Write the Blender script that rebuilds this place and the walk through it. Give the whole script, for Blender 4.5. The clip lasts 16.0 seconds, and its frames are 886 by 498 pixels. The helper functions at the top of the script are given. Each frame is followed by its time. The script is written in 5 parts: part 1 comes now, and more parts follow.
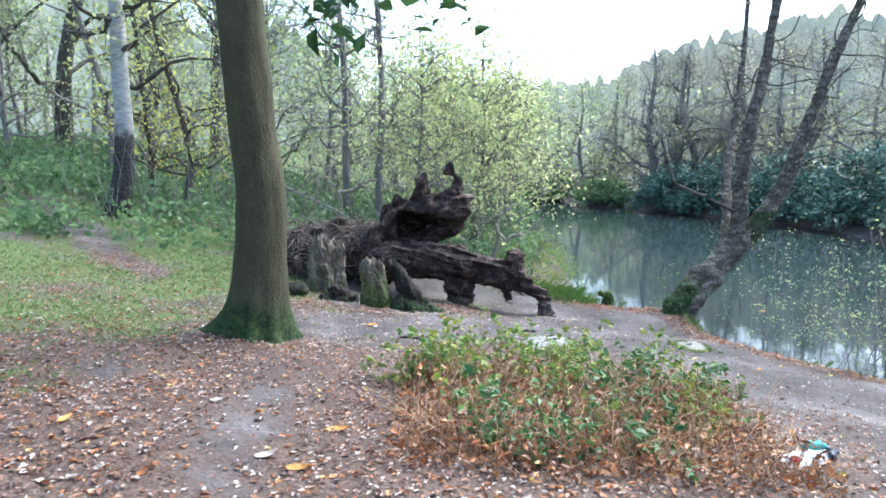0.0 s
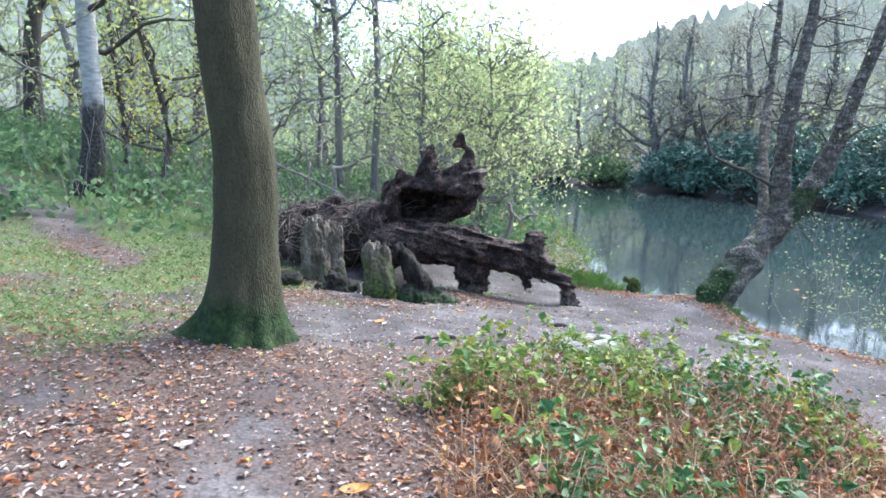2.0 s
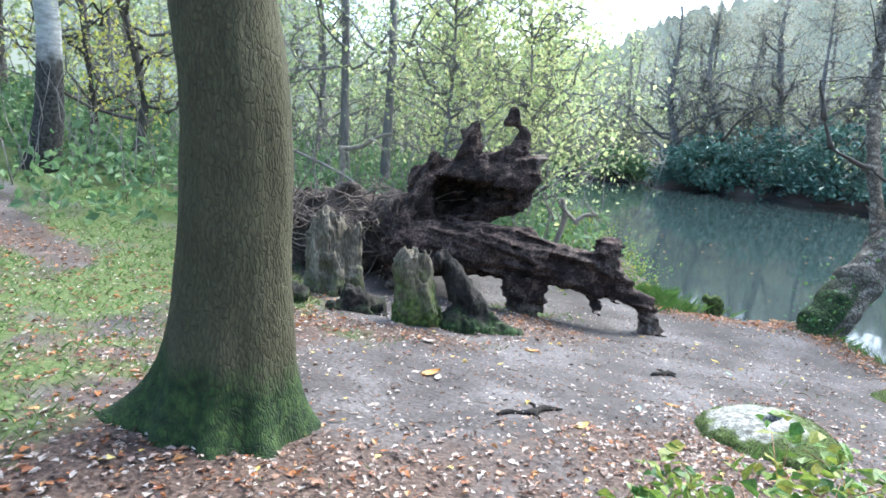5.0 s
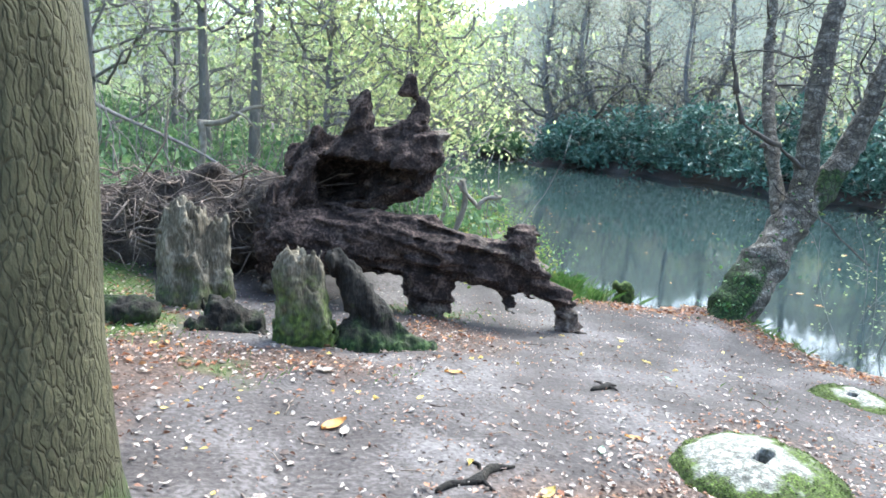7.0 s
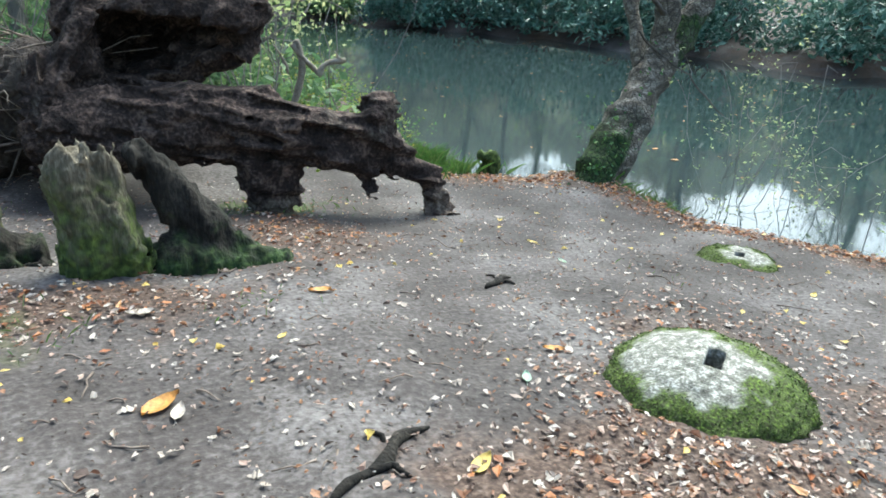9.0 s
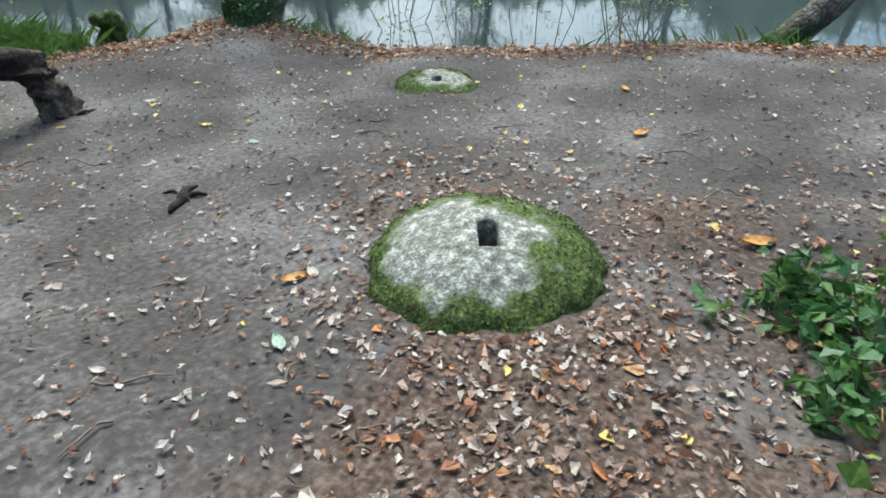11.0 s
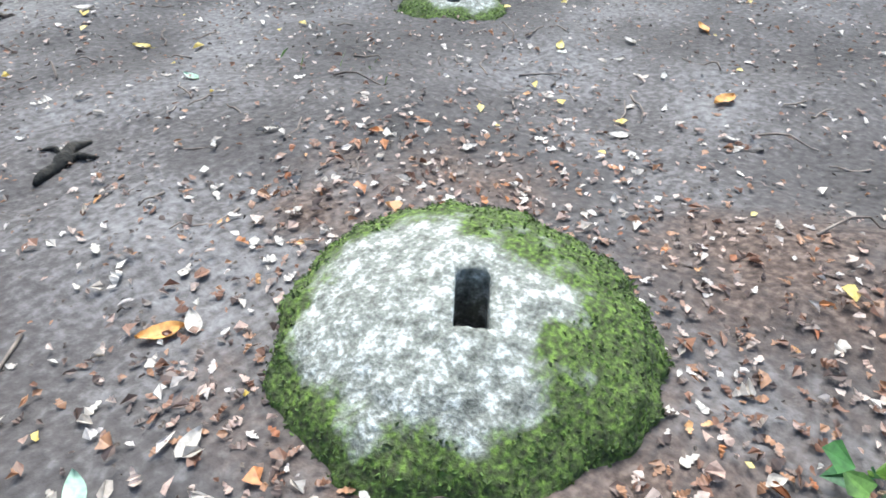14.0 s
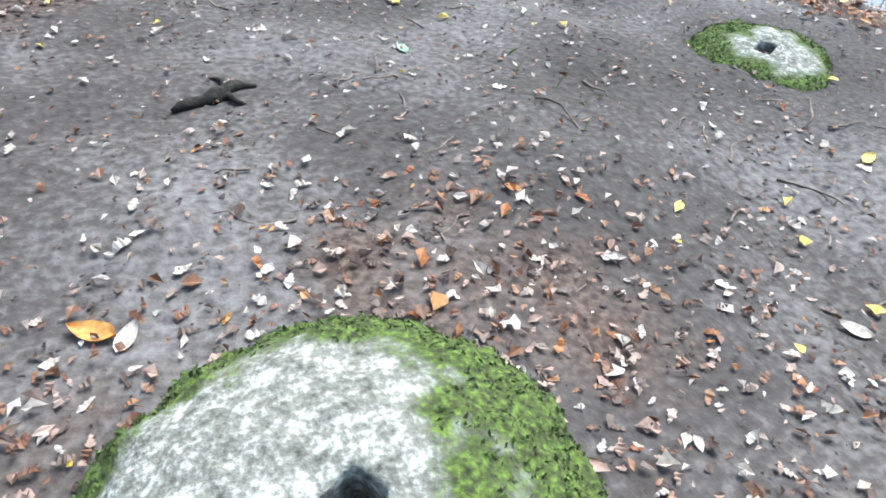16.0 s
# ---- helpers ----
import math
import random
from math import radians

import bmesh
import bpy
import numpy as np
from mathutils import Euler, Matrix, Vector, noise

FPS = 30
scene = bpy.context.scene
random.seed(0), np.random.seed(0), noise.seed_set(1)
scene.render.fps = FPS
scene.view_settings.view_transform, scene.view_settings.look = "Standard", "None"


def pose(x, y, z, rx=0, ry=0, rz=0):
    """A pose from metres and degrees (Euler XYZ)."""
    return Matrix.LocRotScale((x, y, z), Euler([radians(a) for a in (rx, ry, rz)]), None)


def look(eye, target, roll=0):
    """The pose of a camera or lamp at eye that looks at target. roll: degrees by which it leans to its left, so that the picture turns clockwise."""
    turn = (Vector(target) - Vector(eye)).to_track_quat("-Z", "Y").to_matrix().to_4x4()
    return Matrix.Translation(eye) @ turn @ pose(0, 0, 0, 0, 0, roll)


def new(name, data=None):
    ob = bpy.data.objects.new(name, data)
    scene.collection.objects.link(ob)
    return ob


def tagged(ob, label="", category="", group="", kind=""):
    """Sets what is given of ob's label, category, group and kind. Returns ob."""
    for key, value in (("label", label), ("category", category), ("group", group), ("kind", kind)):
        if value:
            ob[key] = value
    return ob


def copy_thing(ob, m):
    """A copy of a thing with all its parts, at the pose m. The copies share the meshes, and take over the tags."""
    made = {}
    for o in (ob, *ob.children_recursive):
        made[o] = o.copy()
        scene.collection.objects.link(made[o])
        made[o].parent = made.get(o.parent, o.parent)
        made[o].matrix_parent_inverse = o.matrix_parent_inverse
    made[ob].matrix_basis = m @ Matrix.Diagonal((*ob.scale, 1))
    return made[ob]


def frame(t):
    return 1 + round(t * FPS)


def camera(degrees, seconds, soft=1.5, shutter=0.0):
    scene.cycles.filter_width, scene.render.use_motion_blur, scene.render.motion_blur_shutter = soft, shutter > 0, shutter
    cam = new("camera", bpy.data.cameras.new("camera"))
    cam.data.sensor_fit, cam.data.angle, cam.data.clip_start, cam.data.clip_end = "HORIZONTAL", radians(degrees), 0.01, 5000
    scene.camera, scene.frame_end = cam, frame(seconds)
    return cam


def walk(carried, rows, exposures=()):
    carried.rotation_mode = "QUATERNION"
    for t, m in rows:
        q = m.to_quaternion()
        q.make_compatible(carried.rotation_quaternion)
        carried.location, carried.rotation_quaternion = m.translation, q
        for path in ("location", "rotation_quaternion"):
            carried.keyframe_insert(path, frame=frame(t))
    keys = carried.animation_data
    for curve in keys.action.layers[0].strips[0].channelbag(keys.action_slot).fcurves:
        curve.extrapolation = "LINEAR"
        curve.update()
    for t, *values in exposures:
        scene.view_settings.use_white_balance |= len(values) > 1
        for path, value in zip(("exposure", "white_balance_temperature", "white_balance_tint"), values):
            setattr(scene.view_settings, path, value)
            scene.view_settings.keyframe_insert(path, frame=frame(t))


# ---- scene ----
cam = camera(68.0, 16.0, soft=1.7)
PATH = [
    (0, (0.0, 0.0, 3.45), (0.0, 1.979, 3.162), -0.0),
    (0.5, (-0.16, 0.338, 3.41), (-0.147, 2.308, 3.064), -0.0),
    (1, (-0.182, 0.729, 3.276), (-0.278, 2.693, 2.913), -0.0),
    (1.5, (-0.269, 1.11, 3.281), (-0.3, 3.084, 2.957), 1.7),
    (2, (-0.402, 1.532, 3.238), (-0.368, 3.502, 2.894), -0.1),
    (2.5, (-0.467, 1.902, 3.183), (-0.482, 3.881, 2.889), 1.0),
    (3, (-0.575, 2.326, 3.18), (-0.657, 4.293, 2.83), 2.2),
    (3.5, (-0.768, 2.788, 3.181), (-0.742, 4.765, 2.879), 1.3),
    (3.7, (-0.825, 2.931, 3.174), (-0.773, 4.901, 2.835), 1.4),
    (5.8, (-1.296, 4.878, 2.949), (-1.202, 6.836, 2.553), 2.8),
    (6, (-1.257, 4.945, 2.981), (-1.121, 6.899, 2.577), 4.9),
    (6.5, (-1.275, 5.321, 2.957), (-0.949, 7.247, 2.53), 3.3),
    (7, (-1.316, 5.718, 2.912), (-0.867, 7.619, 2.483), 2.6),
    (7.5, (-1.295, 6.042, 2.825), (-1.029, 7.972, 2.372), 2.7),
    (8, (-1.182, 6.305, 2.817), (-0.802, 8.193, 2.278), 2.8),
    (8.5, (-1.173, 6.667, 2.735), (-0.481, 8.455, 2.166), 1.3),
    (9, (-1.108, 6.954, 2.677), (-0.24, 8.577, 1.895), 2.1),
    (9.5, (-0.89, 7.202, 2.616), (0.239, 8.569, 1.69), 1.9),
    (10, (-0.741, 7.386, 2.609), (0.586, 8.394, 1.503), 1.6),
    (10.2, (-0.696, 7.486, 2.592), (0.646, 8.435, 1.453), 1.0),
    (12.3, (-0.212, 8.134, 2.35), (1.144, 8.811, 1.044), 2.9),
    (12.5, (-0.135, 8.165, 2.326), (1.177, 8.823, 0.967), 3.6),
    (13, (0.123, 8.179, 2.239), (1.447, 8.946, 0.951), 3.3),
    (13.5, (0.324, 8.212, 2.197), (1.529, 9.037, 0.831), -0.3),
    (14, (0.56, 8.279, 2.11), (1.743, 9.102, 0.722), 1.7),
    (14.5, (0.832, 8.292, 2.063), (1.812, 9.327, 0.659), -1.1),
    (15, (1.083, 8.248, 2.048), (1.974, 9.325, 0.618), 0.8),
    (15.5, (1.322, 8.336, 1.991), (2.079, 9.48, 0.536), 1.4),
    (16, (1.509, 8.406, 1.977), (1.999, 9.686, 0.52), 2.1),
]
walk(cam, [(t, look(e, g, r)) for t, e, g, r in PATH],
     [(0, 2.15, 5500, 4), (3.7, 2.3, 5400, 7), (5.8, 2.36, 5600, -1), (6.5, 2.48, 5600, 0), (8.5, 2.5, 5700, -1), (9.1, 1.75, 5900, -7), (10.2, 1.05, 6000, -8), (12.3, 1.98, 5600, -2), (16, 1.85, 5600, -2)])


# ---- world and sun ----
SUN_EL, SUN_AZ = 52.0, 50.0      # degrees above the horizon; degrees to the right of +y
world = bpy.data.worlds.new("sky")
scene.world = world
world.use_nodes = True
wn = world.node_tree
sky = wn.nodes.new("ShaderNodeTexSky")
sky.sky_type = "NISHITA"
sky.sun_disc = False
sky.sun_elevation, sky.sun_rotation = radians(SUN_EL), radians(SUN_AZ)
sky.dust_density, sky.air_density, sky.ozone_density = 4.0, 1.0, 1.0
wn.links.new(sky.outputs[0], wn.nodes["Background"].inputs[0])
wn.nodes["Background"].inputs[1].default_value = 0.15
sun_data = bpy.data.lights.new("sun", "SUN")
sun_data.energy, sun_data.angle, sun_data.color = 1.5, radians(35), (1.0, 0.98, 0.95)
sun_eye = Vector((math.sin(radians(SUN_AZ)) * math.cos(radians(SUN_EL)), math.cos(radians(SUN_AZ)) * math.cos(radians(SUN_EL)), math.sin(radians(SUN_EL)))) * 60
new("sun", sun_data).matrix_world = look(sun_eye, (0, 0, 0))


HAZE_GLOW = 0.85                      # emission strength of the haze painted on the far backdrop


# ---- materials ----
def stuff_mat(name, colors, scale=6.0, stretch=(1, 1, 1), rough=0.9, bump=0.4, bump_scale=40.0, fine=0.35, spec=0.2, depth=0.01):
    """Two scales of noise through a colour ramp, with fine relief."""
    m = bpy.data.materials.new(name)
    m.use_nodes = True
    nt = m.node_tree
    n, l = nt.nodes, nt.links
    b = n["Principled BSDF"]
    b.inputs["Roughness"].default_value = rough
    b.inputs["Specular IOR Level"].default_value = spec
    tc = n.new("ShaderNodeTexCoord")
    mp = n.new("ShaderNodeMapping")
    mp.inputs["Scale"].default_value = stretch
    l.new(tc.outputs["Object"], mp.inputs["Vector"])
    a, c = n.new("ShaderNodeTexNoise"), n.new("ShaderNodeTexNoise")
    a.inputs["Scale"].default_value, a.inputs["Detail"].default_value = scale, 6
    c.inputs["Scale"].default_value, c.inputs["Detail"].default_value = bump_scale, 5
    l.new(mp.outputs[0], a.inputs["Vector"])
    l.new(mp.outputs[0], c.inputs["Vector"])
    mix = n.new("ShaderNodeMix")
    mix.inputs[0].default_value = fine
    l.new(a.outputs[0], mix.inputs[2])
    l.new(c.outputs[0], mix.inputs[3])
    r = n.new("ShaderNodeValToRGB")
    fill_ramp(r, colors, 0.3, 0.7)
    l.new(mix.outputs[0], r.inputs[0])
    l.new(r.outputs[0], b.inputs["Base Color"])
    bp = n.new("ShaderNodeBump")
    bp.inputs["Strength"].default_value, bp.inputs["Distance"].default_value = bump, depth
    l.new(c.outputs[0], bp.inputs["Height"])
    l.new(bp.outputs[0], b.inputs["Normal"])
    return m


def fill_ramp(r, colors, lo=0.0, hi=1.0):
    e = r.color_ramp.elements
    while len(e) < len(colors):
        e.new(0.5)
    for k, col in enumerate(colors):
        e[k].position = lo + (hi - lo) * k / max(1, len(colors) - 1)
        e[k].color = (*col, 1)


def leaf_mat(name, colors, thin=0.4, rough=0.55, hard=False):
    """Leaves: each leaf takes its own colour from the ramp, and lets some light through."""
    m = bpy.data.materials.new(name)
    m.use_nodes = True
    nt = m.node_tree
    n, l = nt.nodes, nt.links
    b = n["Principled BSDF"]
    b.inputs["Roughness"].default_value = rough
    b.inputs["Specular IOR Level"].default_value = 0.35
    g = n.new("ShaderNodeNewGeometry")
    r = n.new("ShaderNodeValToRGB")
    fill_ramp(r, colors)
    if hard:
        r.color_ramp.interpolation = "CONSTANT"
        for k in range(len(colors)):
            r.color_ramp.elements[k].position = k / len(colors)
    l.new(g.outputs["Random Per Island"], r.inputs[0])
    tc = n.new("ShaderNodeTexCoord")
    no = n.new("ShaderNodeTexNoise")
    no.inputs["Scale"].default_value, no.inputs["Detail"].default_value = 60.0, 3
    l.new(tc.outputs["Object"], no.inputs["Vector"])
    hsv = n.new("ShaderNodeHueSaturation")
    mr = n.new("ShaderNodeMapRange")
    mr.inputs[1].default_value, mr.inputs[2].default_value, mr.inputs[3].default_value, mr.inputs[4].default_value = 0.3, 0.7, 0.65, 1.3
    l.new(no.outputs[0], mr.inputs[0])
    l.new(mr.outputs[0], hsv.inputs["Value"])
    l.new(r.outputs[0], hsv.inputs["Color"])
    l.new(hsv.outputs[0], b.inputs["Base Color"])
    if thin:
        t = n.new("ShaderNodeBsdfTranslucent")
        l.new(hsv.outputs[0], t.inputs["Color"])
        mx = n.new("ShaderNodeMixShader")
        mx.inputs[0].default_value = thin
        l.new(b.outputs[0], mx.inputs[1])
        l.new(t.outputs[0], mx.inputs[2])
        l.new(mx.outputs[0], n["Material Output"].inputs["Surface"])
    return m


def two_mat(name, under, over, attr, scale=5.0, under_scale=12.0, bump_scale=45.0, rough=0.95, depth=0.01, lo=0.4, hi=0.6, spread=0.5, stretch=(1, 1, 1)):
    """One surface growing over another (moss on stone, bark or wood) where the mesh's own cover value says so, with a ragged edge."""
    m = stuff_mat(name, under, under_scale, stretch, rough, 0.7, bump_scale, 0.45, 0.2, depth)
    n, l = m.node_tree.nodes, m.node_tree.links
    b = n["Principled BSDF"]
    base = b.inputs["Base Color"].links[0].from_socket
    at = n.new("ShaderNodeAttribute")
    at.attribute_name = attr
    no = n.new("ShaderNodeTexNoise")
    no.inputs["Scale"].default_value, no.inputs["Detail"].default_value = scale, 7
    tc = n.new("ShaderNodeTexCoord")
    l.new(tc.outputs["Object"], no.inputs["Vector"])
    ad = n.new("ShaderNodeMath")
    ad.operation = "MULTIPLY_ADD"
    l.new(no.outputs[0], ad.inputs[0])
    ad.inputs[1].default_value = spread
    l.new(at.outputs["Fac"], ad.inputs[2])
    mr = n.new("ShaderNodeMapRange")
    mr.inputs[1].default_value, mr.inputs[2].default_value = lo + spread / 2, hi + spread / 2
    l.new(ad.outputs[0], mr.inputs[0])
    r = n.new("ShaderNodeValToRGB")
    fill_ramp(r, over, 0.3, 0.7)
    n2 = n.new("ShaderNodeTexNoise")
    n2.inputs["Scale"].default_value, n2.inputs["Detail"].default_value = scale * 4, 6
    l.new(tc.outputs["Object"], n2.inputs["Vector"])
    l.new(n2.outputs[0], r.inputs[0])
    mx = n.new("ShaderNodeMix")
    mx.data_type = "RGBA"
    l.new(mr.outputs[0], mx.inputs[0])
    l.new(base, mx.inputs[6])
    l.new(r.outputs[0], mx.inputs[7])
    l.new(mx.outputs[2], b.inputs["Base Color"])
    return m


MOSS = [(0.018, 0.026, 0.01), (0.05, 0.066, 0.018), (0.11, 0.14, 0.032)]
DARK_MOSS = [(0.012, 0.022, 0.01), (0.028, 0.05, 0.016), (0.06, 0.09, 0.025)]
M = {}
M["trunk"] = two_mat("beech bark", [(0.042, 0.038, 0.02), (0.068, 0.063, 0.034), (0.105, 0.096, 0.054)], DARK_MOSS, "moss", 4, 5, 70, stretch=(1, 1, 0.5), depth=0.012)
M["rot"] = two_mat("rotten wood", [(0.004, 0.003, 0.0028), (0.03, 0.02, 0.0165), (0.17, 0.115, 0.09)], [(0.07, 0.052, 0.038), (0.16, 0.125, 0.095), (0.3, 0.25, 0.2)], "pale", 6, 5, 30, depth=0.04)
M["stump"] = two_mat("weathered stump wood", [(0.025, 0.02, 0.014), (0.1, 0.082, 0.057), (0.28, 0.24, 0.18)], MOSS, "moss", 5, 6, 50, stretch=(1, 1, 0.35), depth=0.02)
M["damp_log"] = two_mat("damp dark log", [(0.005, 0.0045, 0.004), (0.018, 0.015, 0.012), (0.055, 0.046, 0.036)], DARK_MOSS, "moss", 6, 6, 50, stretch=(1, 1, 0.5), depth=0.02)
M["stone"] = two_mat("lichen stone", [(0.04, 0.039, 0.03), (0.18, 0.172, 0.145), (0.56, 0.545, 0.5)], [(0.03, 0.03, 0.016), (0.055, 0.07, 0.02), (0.12, 0.17, 0.03)], "moss", 16, 22, 75, depth=0.012, lo=0.3, hi=0.75, spread=1.1)
M["hole"] = stuff_mat("damp stone", [(0.05, 0.05, 0.04), (0.12, 0.11, 0.09)], 15)
M["birch"] = two_mat("birch bark", [(0.03, 0.024, 0.018), (0.11, 0.092, 0.07), (0.38, 0.34, 0.28)], DARK_MOSS, "moss", 5, 5, 35, stretch=(1, 1, 2.2), depth=0.012)
M["bark"] = stuff_mat("grey bark", [(0.09, 0.078, 0.07), (0.165, 0.148, 0.135), (0.25, 0.225, 0.205)], 5, (1, 1, 0.3), bump_scale=30)
M["dark_bark"] = stuff_mat("dark bark", [(0.03, 0.028, 0.024), (0.07, 0.06, 0.05), (0.12, 0.105, 0.09)], 5, (1, 1, 0.4), bump_scale=30)
M["white_bark"] = two_mat("white birch bark", [(0.16, 0.15, 0.14), (0.33, 0.32, 0.3), (0.5, 0.49, 0.47)], [(0.015, 0.014, 0.012), (0.05, 0.045, 0.04), (0.1, 0.09, 0.08)], "moss", 5, 5, 30, stretch=(1, 1, 3))
M["alder_bark"] = stuff_mat("alder bark", [(0.1, 0.09, 0.085), (0.17, 0.155, 0.148), (0.26, 0.24, 0.23)], 5, (1, 1, 0.3), bump_scale=30)
M["twig"] = stuff_mat("dead twig", [(0.06, 0.045, 0.036), (0.15, 0.115, 0.092), (0.28, 0.225, 0.185)], 9)
M["pale_wood"] = stuff_mat("bleached wood", [(0.11, 0.09, 0.065), (0.22, 0.185, 0.14), (0.36, 0.32, 0.26)], 9, bump_scale=60)
M["mound"] = stuff_mat("earthy root mat", [(0.018, 0.014, 0.012), (0.06, 0.045, 0.036), (0.13, 0.1, 0.08)], 5, bump_scale=25, bump=1.0, depth=0.05)
M["stalk"] = leaf_mat("dry stalks", [(0.2, 0.1, 0.05), (0.34, 0.2, 0.1), (0.42, 0.3, 0.18)], 0.2)
M["litter"] = leaf_mat("fallen leaves", [(0.12, 0.052, 0.027), (0.29, 0.19, 0.145), (0.17, 0.08, 0.045), (0.1, 0.065, 0.05), (0.34, 0.25, 0.2), (0.22, 0.105, 0.05), (0.13, 0.085, 0.065), (0.4, 0.335, 0.29), (0.06, 0.036, 0.027)], 0.12, 0.5, True)
M["litter_rust"] = leaf_mat("rusty fallen leaves", [(0.22, 0.075, 0.026), (0.33, 0.125, 0.04), (0.15, 0.065, 0.032), (0.4, 0.2, 0.075), (0.28, 0.16, 0.1)], 0.15, 0.5, True)
M["leaf_yellow"] = leaf_mat("yellow leaf", [(0.5, 0.34, 0.07), (0.55, 0.43, 0.14)], 0.15)
M["leaf_orange"] = leaf_mat("orange leaf", [(0.42, 0.17, 0.035), (0.48, 0.25, 0.065)], 0.15)
M["leaf_pale"] = leaf_mat("pale leaf", [(0.3, 0.24, 0.19), (0.45, 0.39, 0.33)], 0.1)
M["leaf_palegreen"] = leaf_mat("pale green leaf", [(0.26, 0.34, 0.24), (0.34, 0.42, 0.31)], 0.1)
M["bramble"] = leaf_mat("bramble leaf", [(0.03, 0.085, 0.02), (0.06, 0.14, 0.03), (0.035, 0.09, 0.035), (0.12, 0.2, 0.035), (0.05, 0.11, 0.045)], 0.3, 0.45)
M["bramble_sun"] = leaf_mat("light bramble leaf", [(0.05, 0.12, 0.025), (0.12, 0.21, 0.04), (0.25, 0.29, 0.05), (0.07, 0.14, 0.03), (0.36, 0.32, 0.06)], 0.4, 0.5)
M["grass"] = leaf_mat("grass", [(0.055, 0.115, 0.022), (0.09, 0.17, 0.035), (0.14, 0.18, 0.055)], 0.3, 0.6)
M["shrub"] = leaf_mat("shrub leaf", [(0.07, 0.125, 0.06), (0.12, 0.2, 0.085), (0.2, 0.28, 0.115)], 0.5)
M["rhodo"] = leaf_mat("evergreen leaf", [(0.035, 0.085, 0.062), (0.08, 0.16, 0.115), (0.16, 0.24, 0.18)], 0.2, 0.35)
M["canopy"] = leaf_mat("woodland leaf", [(0.15, 0.2, 0.1), (0.25, 0.31, 0.15), (0.37, 0.41, 0.19), (0.3, 0.31, 0.2)], 0.68)
M["yellowing"] = leaf_mat("yellowing leaf", [(0.25, 0.32, 0.14), (0.36, 0.41, 0.18), (0.48, 0.47, 0.22), (0.3, 0.36, 0.17)], 0.68)
M["moss_tuft"] = leaf_mat("moss", [(0.03, 0.032, 0.014), (0.055, 0.075, 0.018), (0.1, 0.15, 0.028), (0.04, 0.045, 0.018)], 0.25, 0.8)
M["alder_leaf"] = leaf_mat("thin alder leaf", [(0.16, 0.17, 0.13), (0.23, 0.23, 0.17), (0.3, 0.3, 0.2), (0.24, 0.2, 0.18)], 0.6)
M["birch_yellow"] = leaf_mat("yellow birch leaf", [(0.3, 0.33, 0.08), (0.42, 0.42, 0.1), (0.5, 0.44, 0.12)], 0.6)
M["oak_leaf"] = leaf_mat("oak leaf", [(0.03, 0.07, 0.02), (0.05, 0.1, 0.03)], 0.4)


def cracked(m, scale, stretch, dark, strength, depth):
    """Adds a net of dark, sunken cracks to a bark."""
    n, l = m.node_tree.nodes, m.node_tree.links
    b = n["Principled BSDF"]
    tc, mp, vo = n.new("ShaderNodeTexCoord"), n.new("ShaderNodeMapping"), n.new("ShaderNodeTexVoronoi")
    no, ad = n.new("ShaderNodeTexNoise"), n.new("ShaderNodeVectorMath")
    no.inputs["Scale"].default_value, no.inputs["Detail"].default_value = 9.0, 4
    l.new(tc.outputs["Object"], no.inputs["Vector"])
    ad.operation = "MULTIPLY_ADD"
    l.new(no.outputs["Color"], ad.inputs[0])
    ad.inputs[1].default_value = (0.05, 0.05, 0.12)
    l.new(tc.outputs["Object"], ad.inputs[2])
    l.new(ad.outputs[0], mp.inputs["Vector"])
    mp.inputs["Scale"].default_value = stretch
    vo.feature = "DISTANCE_TO_EDGE"
    vo.inputs["Scale"].default_value = scale
    l.new(mp.outputs[0], vo.inputs["Vector"])
    mr = n.new("ShaderNodeMapRange")
    mr.inputs[1].default_value, mr.inputs[2].default_value = 0.0, 0.16
    l.new(vo.outputs["Distance"], mr.inputs[0])
    mix = n.new("ShaderNodeMix")
    mix.data_type = "RGBA"
    mix.inputs[6].default_value = (*dark, 1)
    base = b.inputs["Base Color"].links[0].from_socket
    inv = n.new("ShaderNodeMapRange")
    inv.inputs[3].default_value = 1 - strength
    l.new(mr.outputs[0], inv.inputs[0])
    l.new(inv.outputs[0], mix.inputs[0])
    l.new(base, mix.inputs[7])
    l.new(mix.outputs[2], b.inputs["Base Color"])
    bp = n.new("ShaderNodeBump")
    bp.inputs["Strength"].default_value, bp.inputs["Distance"].default_value = 0.8, depth
    l.new(mr.outputs[0], bp.inputs["Height"])
    l.new(b.inputs["Normal"].links[0].from_socket, bp.inputs["Normal"])
    l.new(bp.outputs[0], b.inputs["Normal"])
    return m


cracked(M["trunk"], 44, (1, 1, 0.27), (0.03, 0.027, 0.017), 0.45, 0.007)
cracked(M["birch"], 11, (1, 1, 0.7), (0.02, 0.017, 0.014), 0.6, 0.012)


